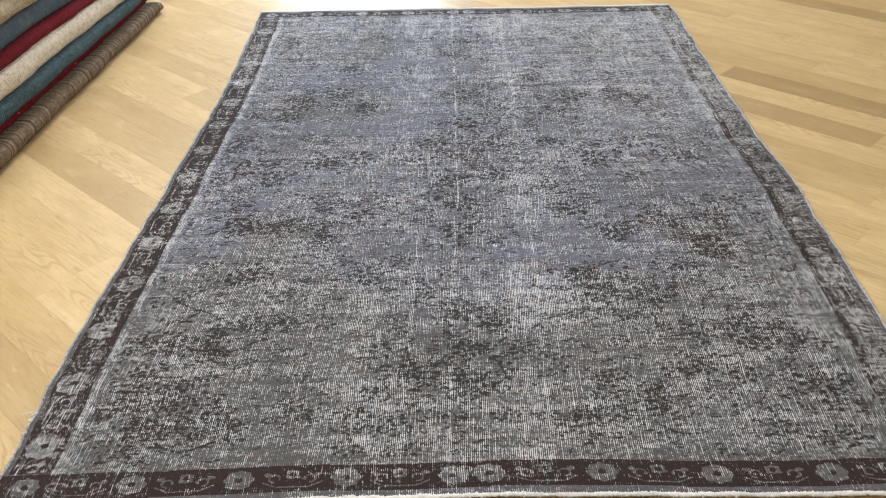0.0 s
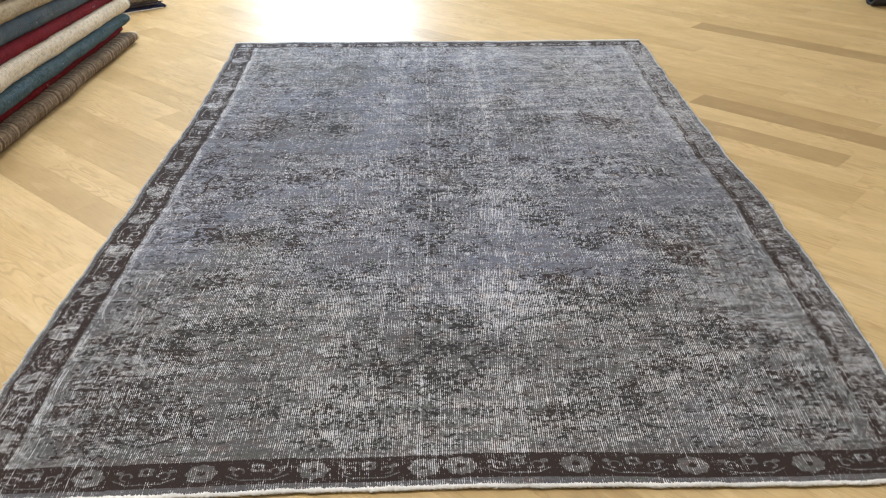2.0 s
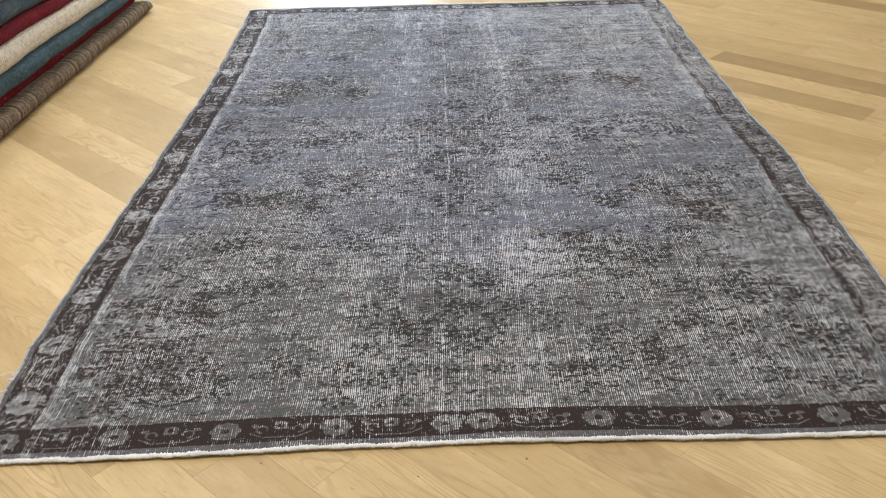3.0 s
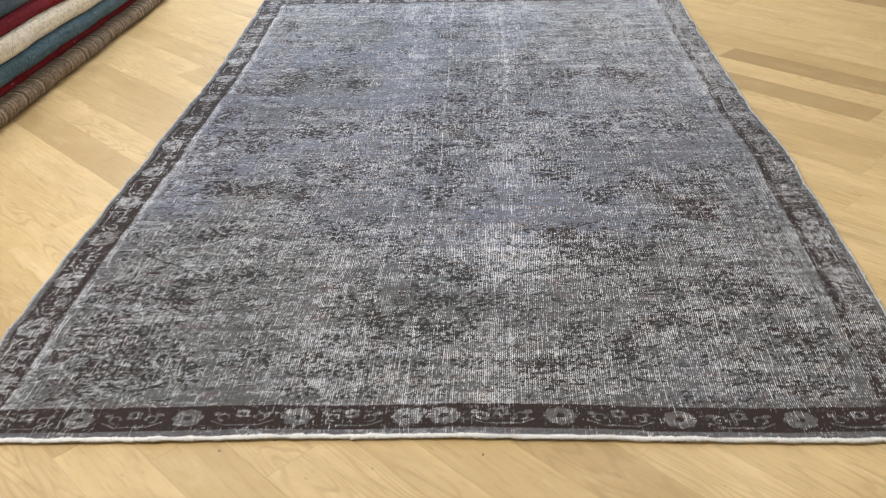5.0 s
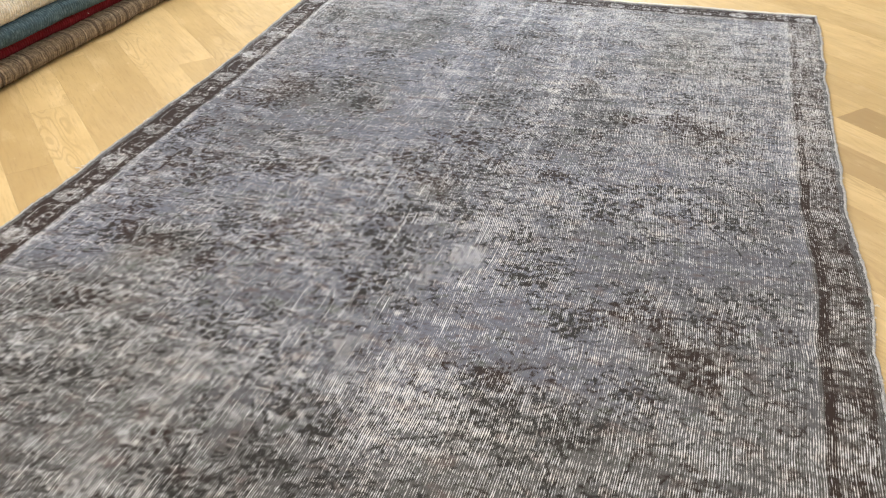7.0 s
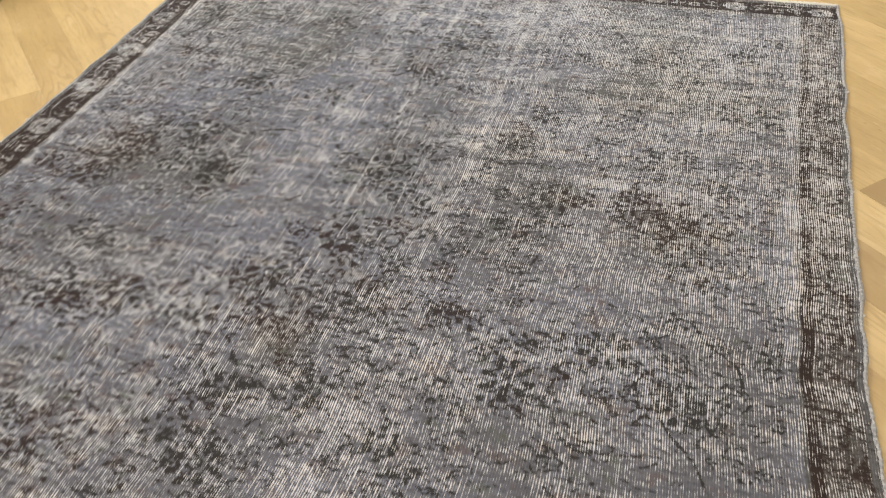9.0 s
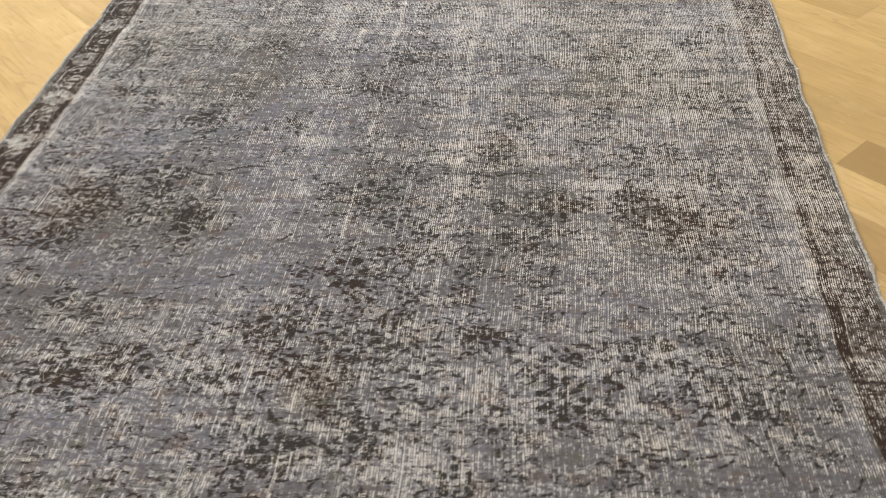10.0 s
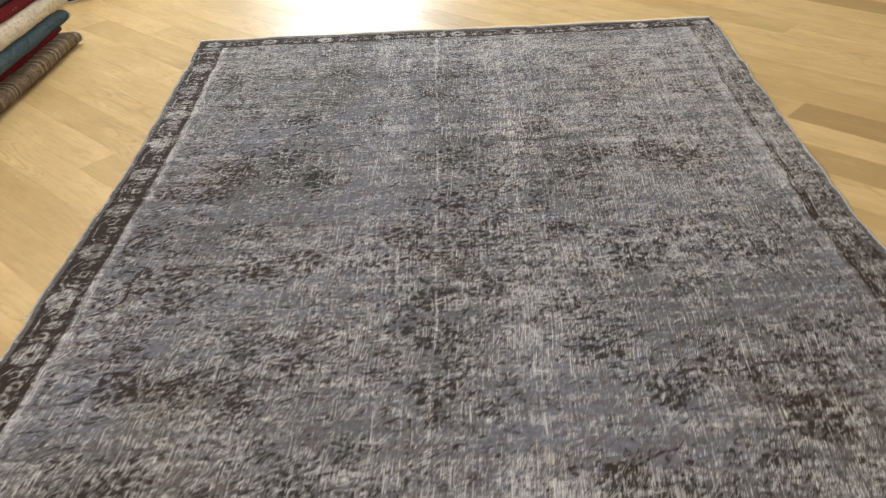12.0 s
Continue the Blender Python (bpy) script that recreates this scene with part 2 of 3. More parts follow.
def tube_mesh(name, points, radius, material, sides=6, flat=1.0, fray=0.0):
    """A cord along points; radius is a number or a function of the index."""
    pts = [Vector(p) for p in points]
    verts, faces = [], []
    for i, p in enumerate(pts):
        d = (pts[min(i + 1, len(pts) - 1)] - pts[max(i - 1, 0)]).normalized()
        a = d.cross(Vector((0, 0, 1)))
        a = a.normalized() if a.length > 1e-4 else Vector((1, 0, 0))
        b = a.cross(d)
        r = radius(i) if callable(radius) else radius
        for k in range(sides):
            w = 2 * math.pi * k / sides
            q = 1 + fray * random.uniform(-1, 1)
            verts.append(p + a * math.cos(w) * r * q + b * math.sin(w) * r * q * flat)
    n = len(pts)
    for i in range(n - 1):
        for k in range(sides):
            k2 = (k + 1) % sides
            faces.append((i * sides + k, i * sides + k2, (i + 1) * sides + k2, (i + 1) * sides + k))
    faces.append(tuple(range(sides))[::-1])
    faces.append(tuple((n - 1) * sides + k for k in range(sides)))
    return mesh_of(name, verts, faces, material, True)


# ---- room shell ----
X0, X1, Y0, Y1, H = ROOM


def structure(name, me, label):
    return tagged(new(name, me), label, kind="structure")


def wall(name, x0, x1, y0, y1, z0, z1, label):
    return structure(name, box_mesh(name, x0, x1, y0, y1, z0, z1, M_WALL), label)


structure("ceiling", box_mesh("ceiling", X0 - 0.2, X1 + 0.2, Y0 - 0.2, Y1 + 0.2, H, H + 0.2, M_CEILING), "plain white painted showroom ceiling")
wall("wall_west", X0 - 0.2, X0, Y0, Y1, -0.03, H, "plain off-white painted showroom side wall")
wall("wall_east", X1, X1 + 0.2, Y0, Y1, -0.03, H, "plain off-white painted showroom side wall")
wall("wall_south", X0 - 0.2, X1 + 0.2, Y0 - 0.2, Y0, -0.03, H, "plain off-white painted showroom wall behind the camera")
north = tagged(new("wall_north"), "off-white painted wall round a tall glazed opening", kind="structure")
for x0, x1, z0, z1 in ((X0 - 0.2, WIN[0], -0.03, H), (WIN[1], X1 + 0.2, -0.03, H), (WIN[0], WIN[1], WIN[3], H), (WIN[0], WIN[1], -0.03, WIN[2])):
    part("wall_panel", box_mesh("wall_panel", x0, x1, Y1, Y1 + 0.2, z0, z1, M_WALL), north)
win = tagged(new("window_1"), "tall white-framed shop window letting in daylight", kind="structure")
for x0, x1, z0, z1 in ((WIN[0], WIN[0] + 0.05, WIN[2], WIN[3]), (WIN[1] - 0.05, WIN[1], WIN[2], WIN[3]),
                       (WIN[0] + 0.05, WIN[1] - 0.05, WIN[3] - 0.05, WIN[3]), (WIN[0] + 0.05, WIN[1] - 0.05, WIN[2], WIN[2] + 0.05)):
    part("window_frame", box_mesh("window_frame", x0, x1, Y1 - 0.01, Y1 + 0.06, z0, z1, M_FRAME, 0.004), win)
# unseen frames, added under the ceiling to hold the fill lamps
for lx, ly, watts in FILL_LAMPS:
    fix = tagged(new("fill_light_frame"), "unseen white frame added round a ceiling fill lamp", "ceiling light", "ceiling light panels")
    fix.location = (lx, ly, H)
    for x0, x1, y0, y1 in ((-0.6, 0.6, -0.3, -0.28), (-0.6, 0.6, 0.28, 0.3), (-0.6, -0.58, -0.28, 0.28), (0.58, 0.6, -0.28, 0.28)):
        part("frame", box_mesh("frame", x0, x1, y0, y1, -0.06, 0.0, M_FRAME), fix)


# ---- the large rug ----
def rug_left(y):
    return np.interp(y, [-0.32, 0.15, 0.85, 1.43, 1.94, 2.4, 2.855], [-0.892, -0.915, -0.926, -0.932, -0.945, -0.97, -1.003])


def rug_right(y):
    return np.interp(y, [-0.25, 0.29, 0.53, 1.0, 1.44, 2.12, 2.86], [1.10, 1.102, 1.10, 1.09, 1.06, 1.026, 1.0])


FAR = (2.852, 2.862)  # y of the far edge at its left and right ends


def rug_near(u):
    """y of the near edge, which bows in a little."""
    return np.interp(u, [0.0, 0.05, 0.155, 0.265, 0.375, 0.51, 0.68, 0.91, 1.0], [-0.302, -0.294, -0.282, -0.270, -0.255, -0.240, -0.236, -0.225, -0.219])


def waver(v, seed, size, amp):
    """Slow wandering of a hand-woven edge."""
    return amp * noise.noise((v * size, seed * 7.3, 0.5))


def rug_place(u, v):
    """Plan position for u across (0..1) and v along (0..1)."""
    y = float(rug_near(u)) * (1 - v) + (FAR[0] * (1 - u) + FAR[1] * u) * v
    y += waver(u, 1, 9, 0.004) * (1 - v) ** 3 + waver(u, 2, 12, 0.010) * v ** 6
    xl = float(rug_left(y)) + waver(v, 3, 34, 0.006) + waver(v, 5, 13, 0.008)
    xr = float(rug_right(y)) + waver(v, 4, 34, 0.006) + waver(v, 6, 13, 0.008)
    return xl * (1 - u) + xr * u, y


def rug_height(x, y):
    z = 0.0075 + 0.0035 * noise.noise((x * 2.3, y * 1.9, 3.1)) + 0.0012 * noise.noise((x * 9, y * 7, 1.7))
    return z


NU, NV = 800, 1240
RW, RL = 2.0, 3.12  # woven size in metres


def smooth_noise(shape_u, shape_v, seed):
    """Random values on a coarse lattice, smoothly filled to the weave's size, 0..1."""
    rng = np.random.default_rng(seed)
    g = rng.random((shape_v + 3, shape_u + 3))
    uu, vv = np.linspace(0, shape_u, NU + 1), np.linspace(0, shape_v, NV + 1)
    iu, iv = np.minimum(uu.astype(int), shape_u - 1), np.minimum(vv.astype(int), shape_v - 1)
    fu, fv = uu - iu, vv - iv
    fu, fv = fu * fu * (3 - 2 * fu), (fv * fv * (3 - 2 * fv))[:, None]
    a = g[iv][:, iu] * (1 - fu) + g[iv][:, iu + 1] * fu
    b = g[iv + 1][:, iu] * (1 - fu) + g[iv + 1][:, iu + 1] * fu
    return a * (1 - fv) + b * fv


def weave_pattern():
    """Dark motif, wear, blueness and warm tint over the weave, as arrays of rows along the length."""
    rng = np.random.default_rng(11)
    X, Y = np.meshgrid(np.linspace(0, RW, NU + 1), np.linspace(0, RL, NV + 1))
    motif = np.zeros_like(X)

    def stamp(cx, cy, r, shape, amount):
        i0, i1 = max(0, int((cx - r) / RW * NU)), min(NU, int((cx + r) / RW * NU) + 1)
        j0, j1 = max(0, int((cy - r) / RL * NV)), min(NV, int((cy + r) / RL * NV) + 1)
        if i1 <= i0 or j1 <= j0:
            return
        dx, dy = X[j0:j1 + 1, i0:i1 + 1] - cx, Y[j0:j1 + 1, i0:i1 + 1] - cy
        val = np.clip(shape(dx, dy), 0, 1) * amount
        motif[j0:j1 + 1, i0:i1 + 1] = np.maximum(motif[j0:j1 + 1, i0:i1 + 1], val)

    def rosette(cx, cy, r, amount):
        """A round blossom drawn in outline, with a dark heart."""
        k, ph = int(rng.integers(5, 9)), rng.random() * 6.3

        def shape(dx, dy):
            d, a = np.hypot(dx, dy), np.arctan2(dy, dx)
            rim = r * (0.80 + 0.17 * np.cos(k * a + ph))
            ring = 1 - np.abs(d - rim) / (0.10 * r + 0.0028)
            return np.maximum(ring, 1.2 - d / (0.25 * r))
        stamp(cx, cy, r * 1.2, shape, amount)

    def floret(cx, cy, r, amount):
        """Filled petals round a ring."""
        k, ph = int(rng.integers(6, 9)), rng.random() * 6.3

        def shape(dx, dy):
            d, a = np.hypot(dx, dy), np.arctan2(dy, dx)
            petal = (0.30 * r - np.abs(d - 0.70 * r)) / 0.005 * np.clip(1.4 * np.cos(k * a + ph) + 0.2, 0, 1)
            return np.maximum(petal, 1 - np.abs(d - 0.22 * r) / 0.0035)
        stamp(cx, cy, r * 1.2, shape, amount)

    def leaf(cx, cy, size, turn, amount, fill):
        c, s = math.cos(turn), math.sin(turn)

        def shape(dx, dy):
            a, b = dx * c + dy * s, -dx * s + dy * c
            b = b + 0.35 * a * a / size
            w = 0.34 * size * np.sqrt(np.clip(1 - (a / size) ** 2, 0, 1))
            body = (w - np.abs(b)) / 0.004
            return np.where(np.abs(a) < size, body if fill else 1 - np.abs(np.abs(b) - w) / 0.0036, 0)
        stamp(cx, cy, size * 1.15, shape, amount)

    def stem(cx, cy, size, turn, bend, amount, width=0.0035):
        c, s = math.cos(turn), math.sin(turn)

        def shape(dx, dy):
            a, b = dx * c + dy * s, -dx * s + dy * c
            b = b - bend * (a * a / size - size * 0.4) - 0.12 * size * np.sin(3.5 * a / size)
            return np.where(np.abs(a) < size, 1.25 - np.abs(b) / width, 0)
        stamp(cx, cy, size * 1.5, shape, amount)

    # where the dark florals survive: x, y from the near left corner, reach
    near_clusters = [(1.25, 0.23, 0.06), (1.33, 0.24, 0.06), (1.40, 0.25, 0.06), (1.31, 0.34, 0.05), (1.25, 0.16, 0.04), (1.76, 0.50, 0.08),
                     (1.65, 0.50, 0.07), (1.78, 0.33, 0.08), (1.54, 0.39, 0.06), (0.37, 0.25, 0.06), (0.44, 0.20, 0.05), (0.19, 0.30, 0.06),
                     (0.25, 0.21, 0.08), (0.60, 0.25, 0.06), (0.74, 0.22, 0.08), (0.98, 0.61, 0.08), (1.07, 0.55, 0.06), (1.11, 0.46, 0.05),
                     (0.98, 0.46, 0.07), (1.00, 0.31, 0.07), (0.28, 0.50, 0.09), (0.37, 0.47, 0.06), (0.17, 0.52, 0.06), (0.30, 0.33, 0.06),
                     (0.85, 0.38, 0.07), (0.36, 0.57, 0.06), (0.48, 0.60, 0.06)]
    mid_clusters = [(0.66, 1.12, 0.07), (0.43, 1.05, 0.07), (0.56, 0.99, 0.06), (0.36, 0.80, 0.09), (0.71, 0.80, 0.08), (1.31, 1.15, 0.09),
                    (1.41, 1.00, 0.07), (1.52, 1.08, 0.08), (0.97, 1.50, 0.06), (1.09, 1.37, 0.08), (0.96, 1.18, 0.09), (1.28, 0.77, 0.09),
                    (1.33, 0.69, 0.10), (1.47, 0.68, 0.07), (1.66, 0.93, 0.10), (1.57, 0.83, 0.07), (0.95, 1.02, 0.10), (0.29, 1.08, 0.10),
                    (0.53, 1.18, 0.06), (0.62, 1.51, 0.09), (0.80, 1.50, 0.07), (0.50, 1.50, 0.08), (1.41, 1.49, 0.10), (1.56, 1.60, 0.09),
                    (0.34, 1.36, 0.08), (0.24, 1.45, 0.09), (0.17, 1.60, 0.06), (1.72, 1.10, 0.08), (0.93, 1.33, 0.09), (1.70, 1.50, 0.08)]
    far_clusters = [(0.50, 2.33, 0.07), (0.48, 2.09, 0.10), (0.60, 1.93, 0.09), (0.31, 2.00, 0.09), (0.30, 1.86, 0.08), (1.30, 2.35, 0.07),
                    (1.25, 2.22, 0.08), (1.40, 2.02, 0.08), (1.32, 1.90, 0.08), (1.58, 2.21, 0.07), (1.65, 2.01, 0.10), (1.68, 1.90, 0.08),
                    (0.98, 2.66, 0.10), (0.97, 2.05, 0.08), (0.98, 1.78, 0.10), (0.91, 2.50, 0.06), (0.24, 2.46, 0.04), (1.56, 2.07, 0.06),
                    (1.74, 2.46, 0.07), (1.54, 2.68, 0.08), (1.12, 1.91, 0.06), (1.36, 2.84, 0.04), (1.09, 1.61, 0.08), (0.88, 1.64, 0.08),
                    (1.27, 1.62, 0.06), (0.42, 1.68, 0.06), (0.75, 2.30, 0.05), (0.20, 2.70, 0.07), (0.60, 2.72, 0.07), (1.75, 2.75, 0.07)]
    # smooth stretches of dyed pile with few motifs
    plains = [(0.33, 2.31, 0.10), (0.76, 2.66, 0.09), (0.77, 2.40, 0.09), (0.77, 2.14, 0.09), (0.77, 1.84, 0.09), (0.62, 1.74, 0.08), (0.40, 1.32, 0.06),
              (0.63, 1.33, 0.09), (1.36, 2.55, 0.06), (1.14, 2.30, 0.09), (1.36, 2.11, 0.05), (1.52, 1.76, 0.09), (1.56, 1.31, 0.10),
              (1.24, 0.97, 0.09), (1.38, 0.87, 0.05), (0.70, 0.94, 0.08), (0.33, 0.26, 0.05), (0.62, 0.14, 0.06), (1.49, 0.16, 0.09),
              (1.14, 0.88, 0.08), (0.88, 2.26, 0.06), (0.46, 2.62, 0.07), (0.42, 1.75, 0.07), (1.28, 2.88, 0.06), (0.73, 2.03, 0.07),
              (1.70, 2.31, 0.09), (1.86, 2.08, 0.05), (0.15, 2.40, 0.05), (1.75, 1.34, 0.07)]
    # balding stretches where the warp shows through
    balds = [(1.06, 0.73, 0.11), (0.66, 0.44, 0.11), (1.14, 0.58, 0.08), (0.72, 0.63, 0.10), (1.18, 1.28, 0.08), (1.14, 1.13, 0.07),
             (1.61, 0.73, 0.10), (1.33, 0.15, 0.08), (1.06, 0.22, 0.09), (1.19, 0.31, 0.07), (0.88, 0.84, 0.07), (0.74, 0.33, 0.06),
             (1.62, 0.40, 0.08), (0.46, 0.91, 0.07), (0.45, 0.68, 0.08), (1.15, 2.19, 0.07), (1.21, 2.03, 0.07), (1.64, 2.34, 0.09),
             (1.69, 2.67, 0.10), (1.58, 1.80, 0.08), (1.28, 1.48, 0.07), (1.48, 1.92, 0.06), (1.74, 1.80, 0.08), (0.78, 1.84, 0.07), (1.45, 2.48, 0.10)]
    # medallions and rosettes that keep a brown or olive cast
    browns = [(0.33, 1.97, 0.13), (1.40, 2.04, 0.05), (1.66, 0.92, 0.09), (1.26, 2.24, 0.08), (0.22, 0.24, 0.16), (0.40, 1.05, 0.10), (1.66, 1.98, 0.10), (0.97, 1.47, 0.07)]
    clusters = near_clusters + mid_clusters + far_clusters
    density = 0.44 + 0.16 * (smooth_noise(6, 10, 3) - 0.5) + 0.26 * (smooth_noise(17, 28, 4) - 0.5)
    for cx, cy, reach in clusters:
        rag = 1 + 0.9 * (smooth_noise(40, 62, int(cx * 90 + cy * 37)) - 0.5)
        density += 0.22 * np.exp(-(((X - cx) / 1.15) ** 2 + ((Y - cy) / 0.9) ** 2) / (reach * rag) ** 2)
    density += 0.10 * np.clip((0.7 - Y) / 0.6, 0, 1) * np.clip((0.7 - X) / 0.4, 0, 1)
    for cx, cy, reach in plains:
        rag = 1 + 0.8 * (smooth_noise(30, 46, int(cx * 70 + cy * 51)) - 0.5)
        density -= 0.24 * np.exp(-(((X - cx) / 1.3) ** 2 + (Y - cy) ** 2) / (reach * rag * 1.1) ** 2)
    for cx, cy, reach in balds:
        density -= 0.09 * np.exp(-(((X - cx) / 1.2) ** 2 + (Y - cy) ** 2) / reach ** 2)
    density = np.clip(density, 0.02, 1)
    for cx, cy, reach in clusters:
        floret(cx, cy, min(0.05, reach * 0.55), 1.0)
        for _ in range(int(reach * 130)):
            a, d = rng.random() * 6.283, reach * 1.15 * math.sqrt(rng.random())
            x, y = cx + d * math.cos(a), cy + d * math.sin(a) * 0.8
            pick = rng.random()
            if pick < 0.2:
                rosette(x, y, 0.012 + 0.014 * rng.random(), 0.95)
            elif pick < 0.5:
                stem(x, y, 0.010 + 0.014 * rng.random(), a + rng.normal() * 0.9, rng.normal() * 0.35, 0.95)
            else:
                leaf(x, y, 0.008 + 0.014 * rng.random(), a + rng.normal() * 0.9, 0.7 + 0.35 * rng.random(), pick < 0.8)
    for _ in range(15000):
        x, y, a = 0.12 + 1.76 * rng.random(), 0.11 + 2.90 * rng.random(), rng.random() * 6.283
        if rng.random() > 1.25 * density[int(y / RL * NV), int(x / RW * NU)]:
            continue
        pick = rng.random()
        if pick < 0.02:
            floret(x, y, 0.020 + 0.016 * rng.random(), 0.9)
        elif pick < 0.10:
            rosette(x, y, 0.010 + 0.014 * rng.random(), 0.85)
        elif pick < 0.72:
            leaf(x, y, 0.006 + 0.011 * rng.random(), a if pick < 0.4 else 0.5 * rng.normal(), 0.5 + 0.5 * rng.random(), pick < 0.52)
        else:
            stem(x, y, 0.008 + 0.014 * rng.random(), a if pick < 0.82 else 0.3 * rng.normal(), rng.normal() * 0.4, 0.6 + 0.4 * rng.random())
    # long curved branches of the spandrels, mirrored on the two halves
    for x, y, size, turn, bend in ((0.20, 1.42, 0.10, 1.25, 0.25), (0.14, 1.62, 0.09, 1.0, -0.2), (0.30, 0.62, 0.11, 2.2, 0.5), (0.34, 1.37, 0.08, 0.3, 0.6),
                                   (0.26, 2.52, 0.06, 1.7, 0.3), (0.30, 1.97, 0.11, 0.5, 0.7), (0.24, 1.92, 0.09, 2.5, 0.6), (0.62, 2.12, 0.10, 0.1, 0.2),
                                   (0.22, 2.62, 0.08, 0.9, -0.4), (0.42, 0.50, 0.08, 0.2, 0.4), (0.84, 0.40, 0.08, 1.5, 0.4), (0.40, 0.16, 0.10, 0.05, 0.15)):
        stem(x, y, size, turn, bend, 1.05, 0.0045)
        stem(1.90 - x, y + 0.02, size, math.pi - turn, -bend, 0.9, 0.0045)
    for cx, cy, r in ((0.34, 1.98, 0.075), (0.40, 0.80, 0.050), (1.66, 0.92, 0.060), (0.30, 1.08, 0.060), (0.27, 0.20, 0.050), (0.42, 0.26, 0.040), (1.62, 2.00, 0.065)):
        rosette(cx, cy, r, 0.9)
        rosette(cx, cy, r * 0.62, 0.8)
    # uneven survival of the pile
    patch = np.clip(density + 0.5 * (smooth_noise(30, 60, 15) - 0.5), 0, 1)
    motif *= np.clip(0.50 + 0.50 * patch, 0.46, 0.95)
    motif = np.maximum(motif, 0.06 + 0.14 * patch) + 0.38 * (smooth_noise(190, 380, 5) - 0.5) * np.clip(patch * 1.8, 0.4, 1)
    # wear: bands across, streaks along, and the bare fold line down the middle
    wear = 0.12 + 0.24 * smooth_noise(3, 30, 6) + 0.20 * smooth_noise(34, 5, 7) + 0.26 * smooth_noise(8, 14, 8)
    wear = 0.47 + 0.55 * (wear - 0.5) + 0.14 * (patch - 0.40)
    for cx, cy, reach in balds:
        wear += 0.10 * np.exp(-(((X - cx) / 1.3) ** 2 + (Y - cy) ** 2) / reach ** 2) * (0.6 + 0.8 * smooth_noise(50, 18, int(cx * 60 + cy * 20)))
    for cx, cy, reach in plains:
        wear -= 0.05 * np.exp(-(((X - cx) / 1.3) ** 2 + (Y - cy) ** 2) / reach ** 2)
    wear += 0.015 * np.clip(1 - (Y - 0.1) / 0.6, 0, 1) + 0.07 * np.clip((Y - 1.9) / 0.6, 0, 1) - 0.05 * np.exp(-((Y - 1.6) / 0.35) ** 2) + 0.10 * np.clip((X - 1.0) / 0.6, 0, 1) * np.clip((Y - 1.4) / 0.6, 0, 1) - 0.04 * np.exp(-((X - 0.35) / 0.3) ** 2 - ((Y - 1.9) / 0.5) ** 2)
    for cx, w, amt in ((0.942, 0.005, 0.34), (0.835, 0.004, 0.24), (1.165, 0.008, 0.22), (0.78, 0.050, 0.08), (1.16, 0.05, 0.10)):
        wander = 0.015 * (smooth_noise(1, 9, int(cx * 100)) - 0.5)
        wear += amt * np.exp(-((X - cx + wander) / w) ** 2) * np.clip(-0.1 + 1.5 * smooth_noise(2, 90, int(cx * 77)), 0, 1)
    # blueness: uneven, rising towards the far half, with two bluer strips lengthwise
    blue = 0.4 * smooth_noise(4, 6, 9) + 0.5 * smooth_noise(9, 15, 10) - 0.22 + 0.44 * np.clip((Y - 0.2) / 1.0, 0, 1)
    blue += 0.50 * np.exp(-((X - 0.78) / 0.09) ** 2) * np.clip((Y - 1.0) / 0.6, 0, 1) * (0.5 + smooth_noise(3, 9, 21))
    blue += 0.25 * np.exp(-((X - 1.14) / 0.08) ** 2) * np.clip((Y - 0.4) / 0.4, 0, 1)
    for cx, cy, reach in plains:
        blue += 0.25 * np.exp(-(((X - cx) / 1.3) ** 2 + (Y - cy) ** 2) / reach ** 2) * (Y > 0.5)
    warm = 0.5 * smooth_noise(9, 15, 12) + 0.4 * smooth_noise(40, 70, 13)
    for cx, cy, reach in browns:
        warm += 0.32 * np.exp(-((X - cx) ** 2 + (Y - cy) ** 2) / reach ** 2)
        blue -= 0.35 * np.exp(-((X - cx) ** 2 + (Y - cy) ** 2) / reach ** 2)
    warm = np.where(np.minimum(np.minimum(X, RW - X), np.minimum(Y, RL - Y)) < 0.104, np.maximum(warm, 0.66), warm)

    # the border: dark brown band with grey blossoms, and a vine with curled leaves between them
    def band(dist, cyc, period, keep, outer, inner_edge, size):
        """dist: metres in from the edge, cyc: blossom count along it."""
        inside = (dist > outer) & (dist < inner_edge)
        ground = np.where(inside, 0.97, 0.0)
        a, b = (cyc - np.floor(cyc + 0.5)) * period, (dist - (outer + inner_edge) / 2) * 0.078 / (inner_edge - outer)
        d, w = np.hypot(a * 0.92, b), np.arctan2(b, a)
        bloom = d - size * (1 + 0.06 * np.cos(8 * w))
        pale = np.clip(-bloom / 0.004, 0, 1) * np.clip((d - 0.0055) / 0.003, 0, 1)
        half = np.abs(a) - period / 2
        side = np.abs(half)
        small = np.hypot(half, b - 0.012) - 0.017 * (1 + 0.12 * np.cos(5 * np.arctan2(b - 0.012, half)))
        pale = np.maximum(pale, np.clip(-small / 0.003, 0, 1) * np.clip((np.hypot(half, b - 0.012) - 0.005) / 0.003, 0, 1))
        vine = np.abs(b + 0.026 - 0.55 * np.maximum(side - 0.034, 0)) - 0.0040
        pale = np.maximum(pale, np.clip(-vine / 0.003, 0, 1) * (side < 0.062))
        curl = np.abs(np.hypot(side - 0.037, b + 0.001) - 0.011) - 0.0042
        pale = np.maximum(pale, np.clip(-curl / 0.003, 0, 1) * ((b > -0.006) | (side > 0.035)))
        tip = np.hypot((side - 0.052) * 0.8, b - 0.012) - 0.008
        pale = np.maximum(pale, np.clip(-tip / 0.003, 0, 1))
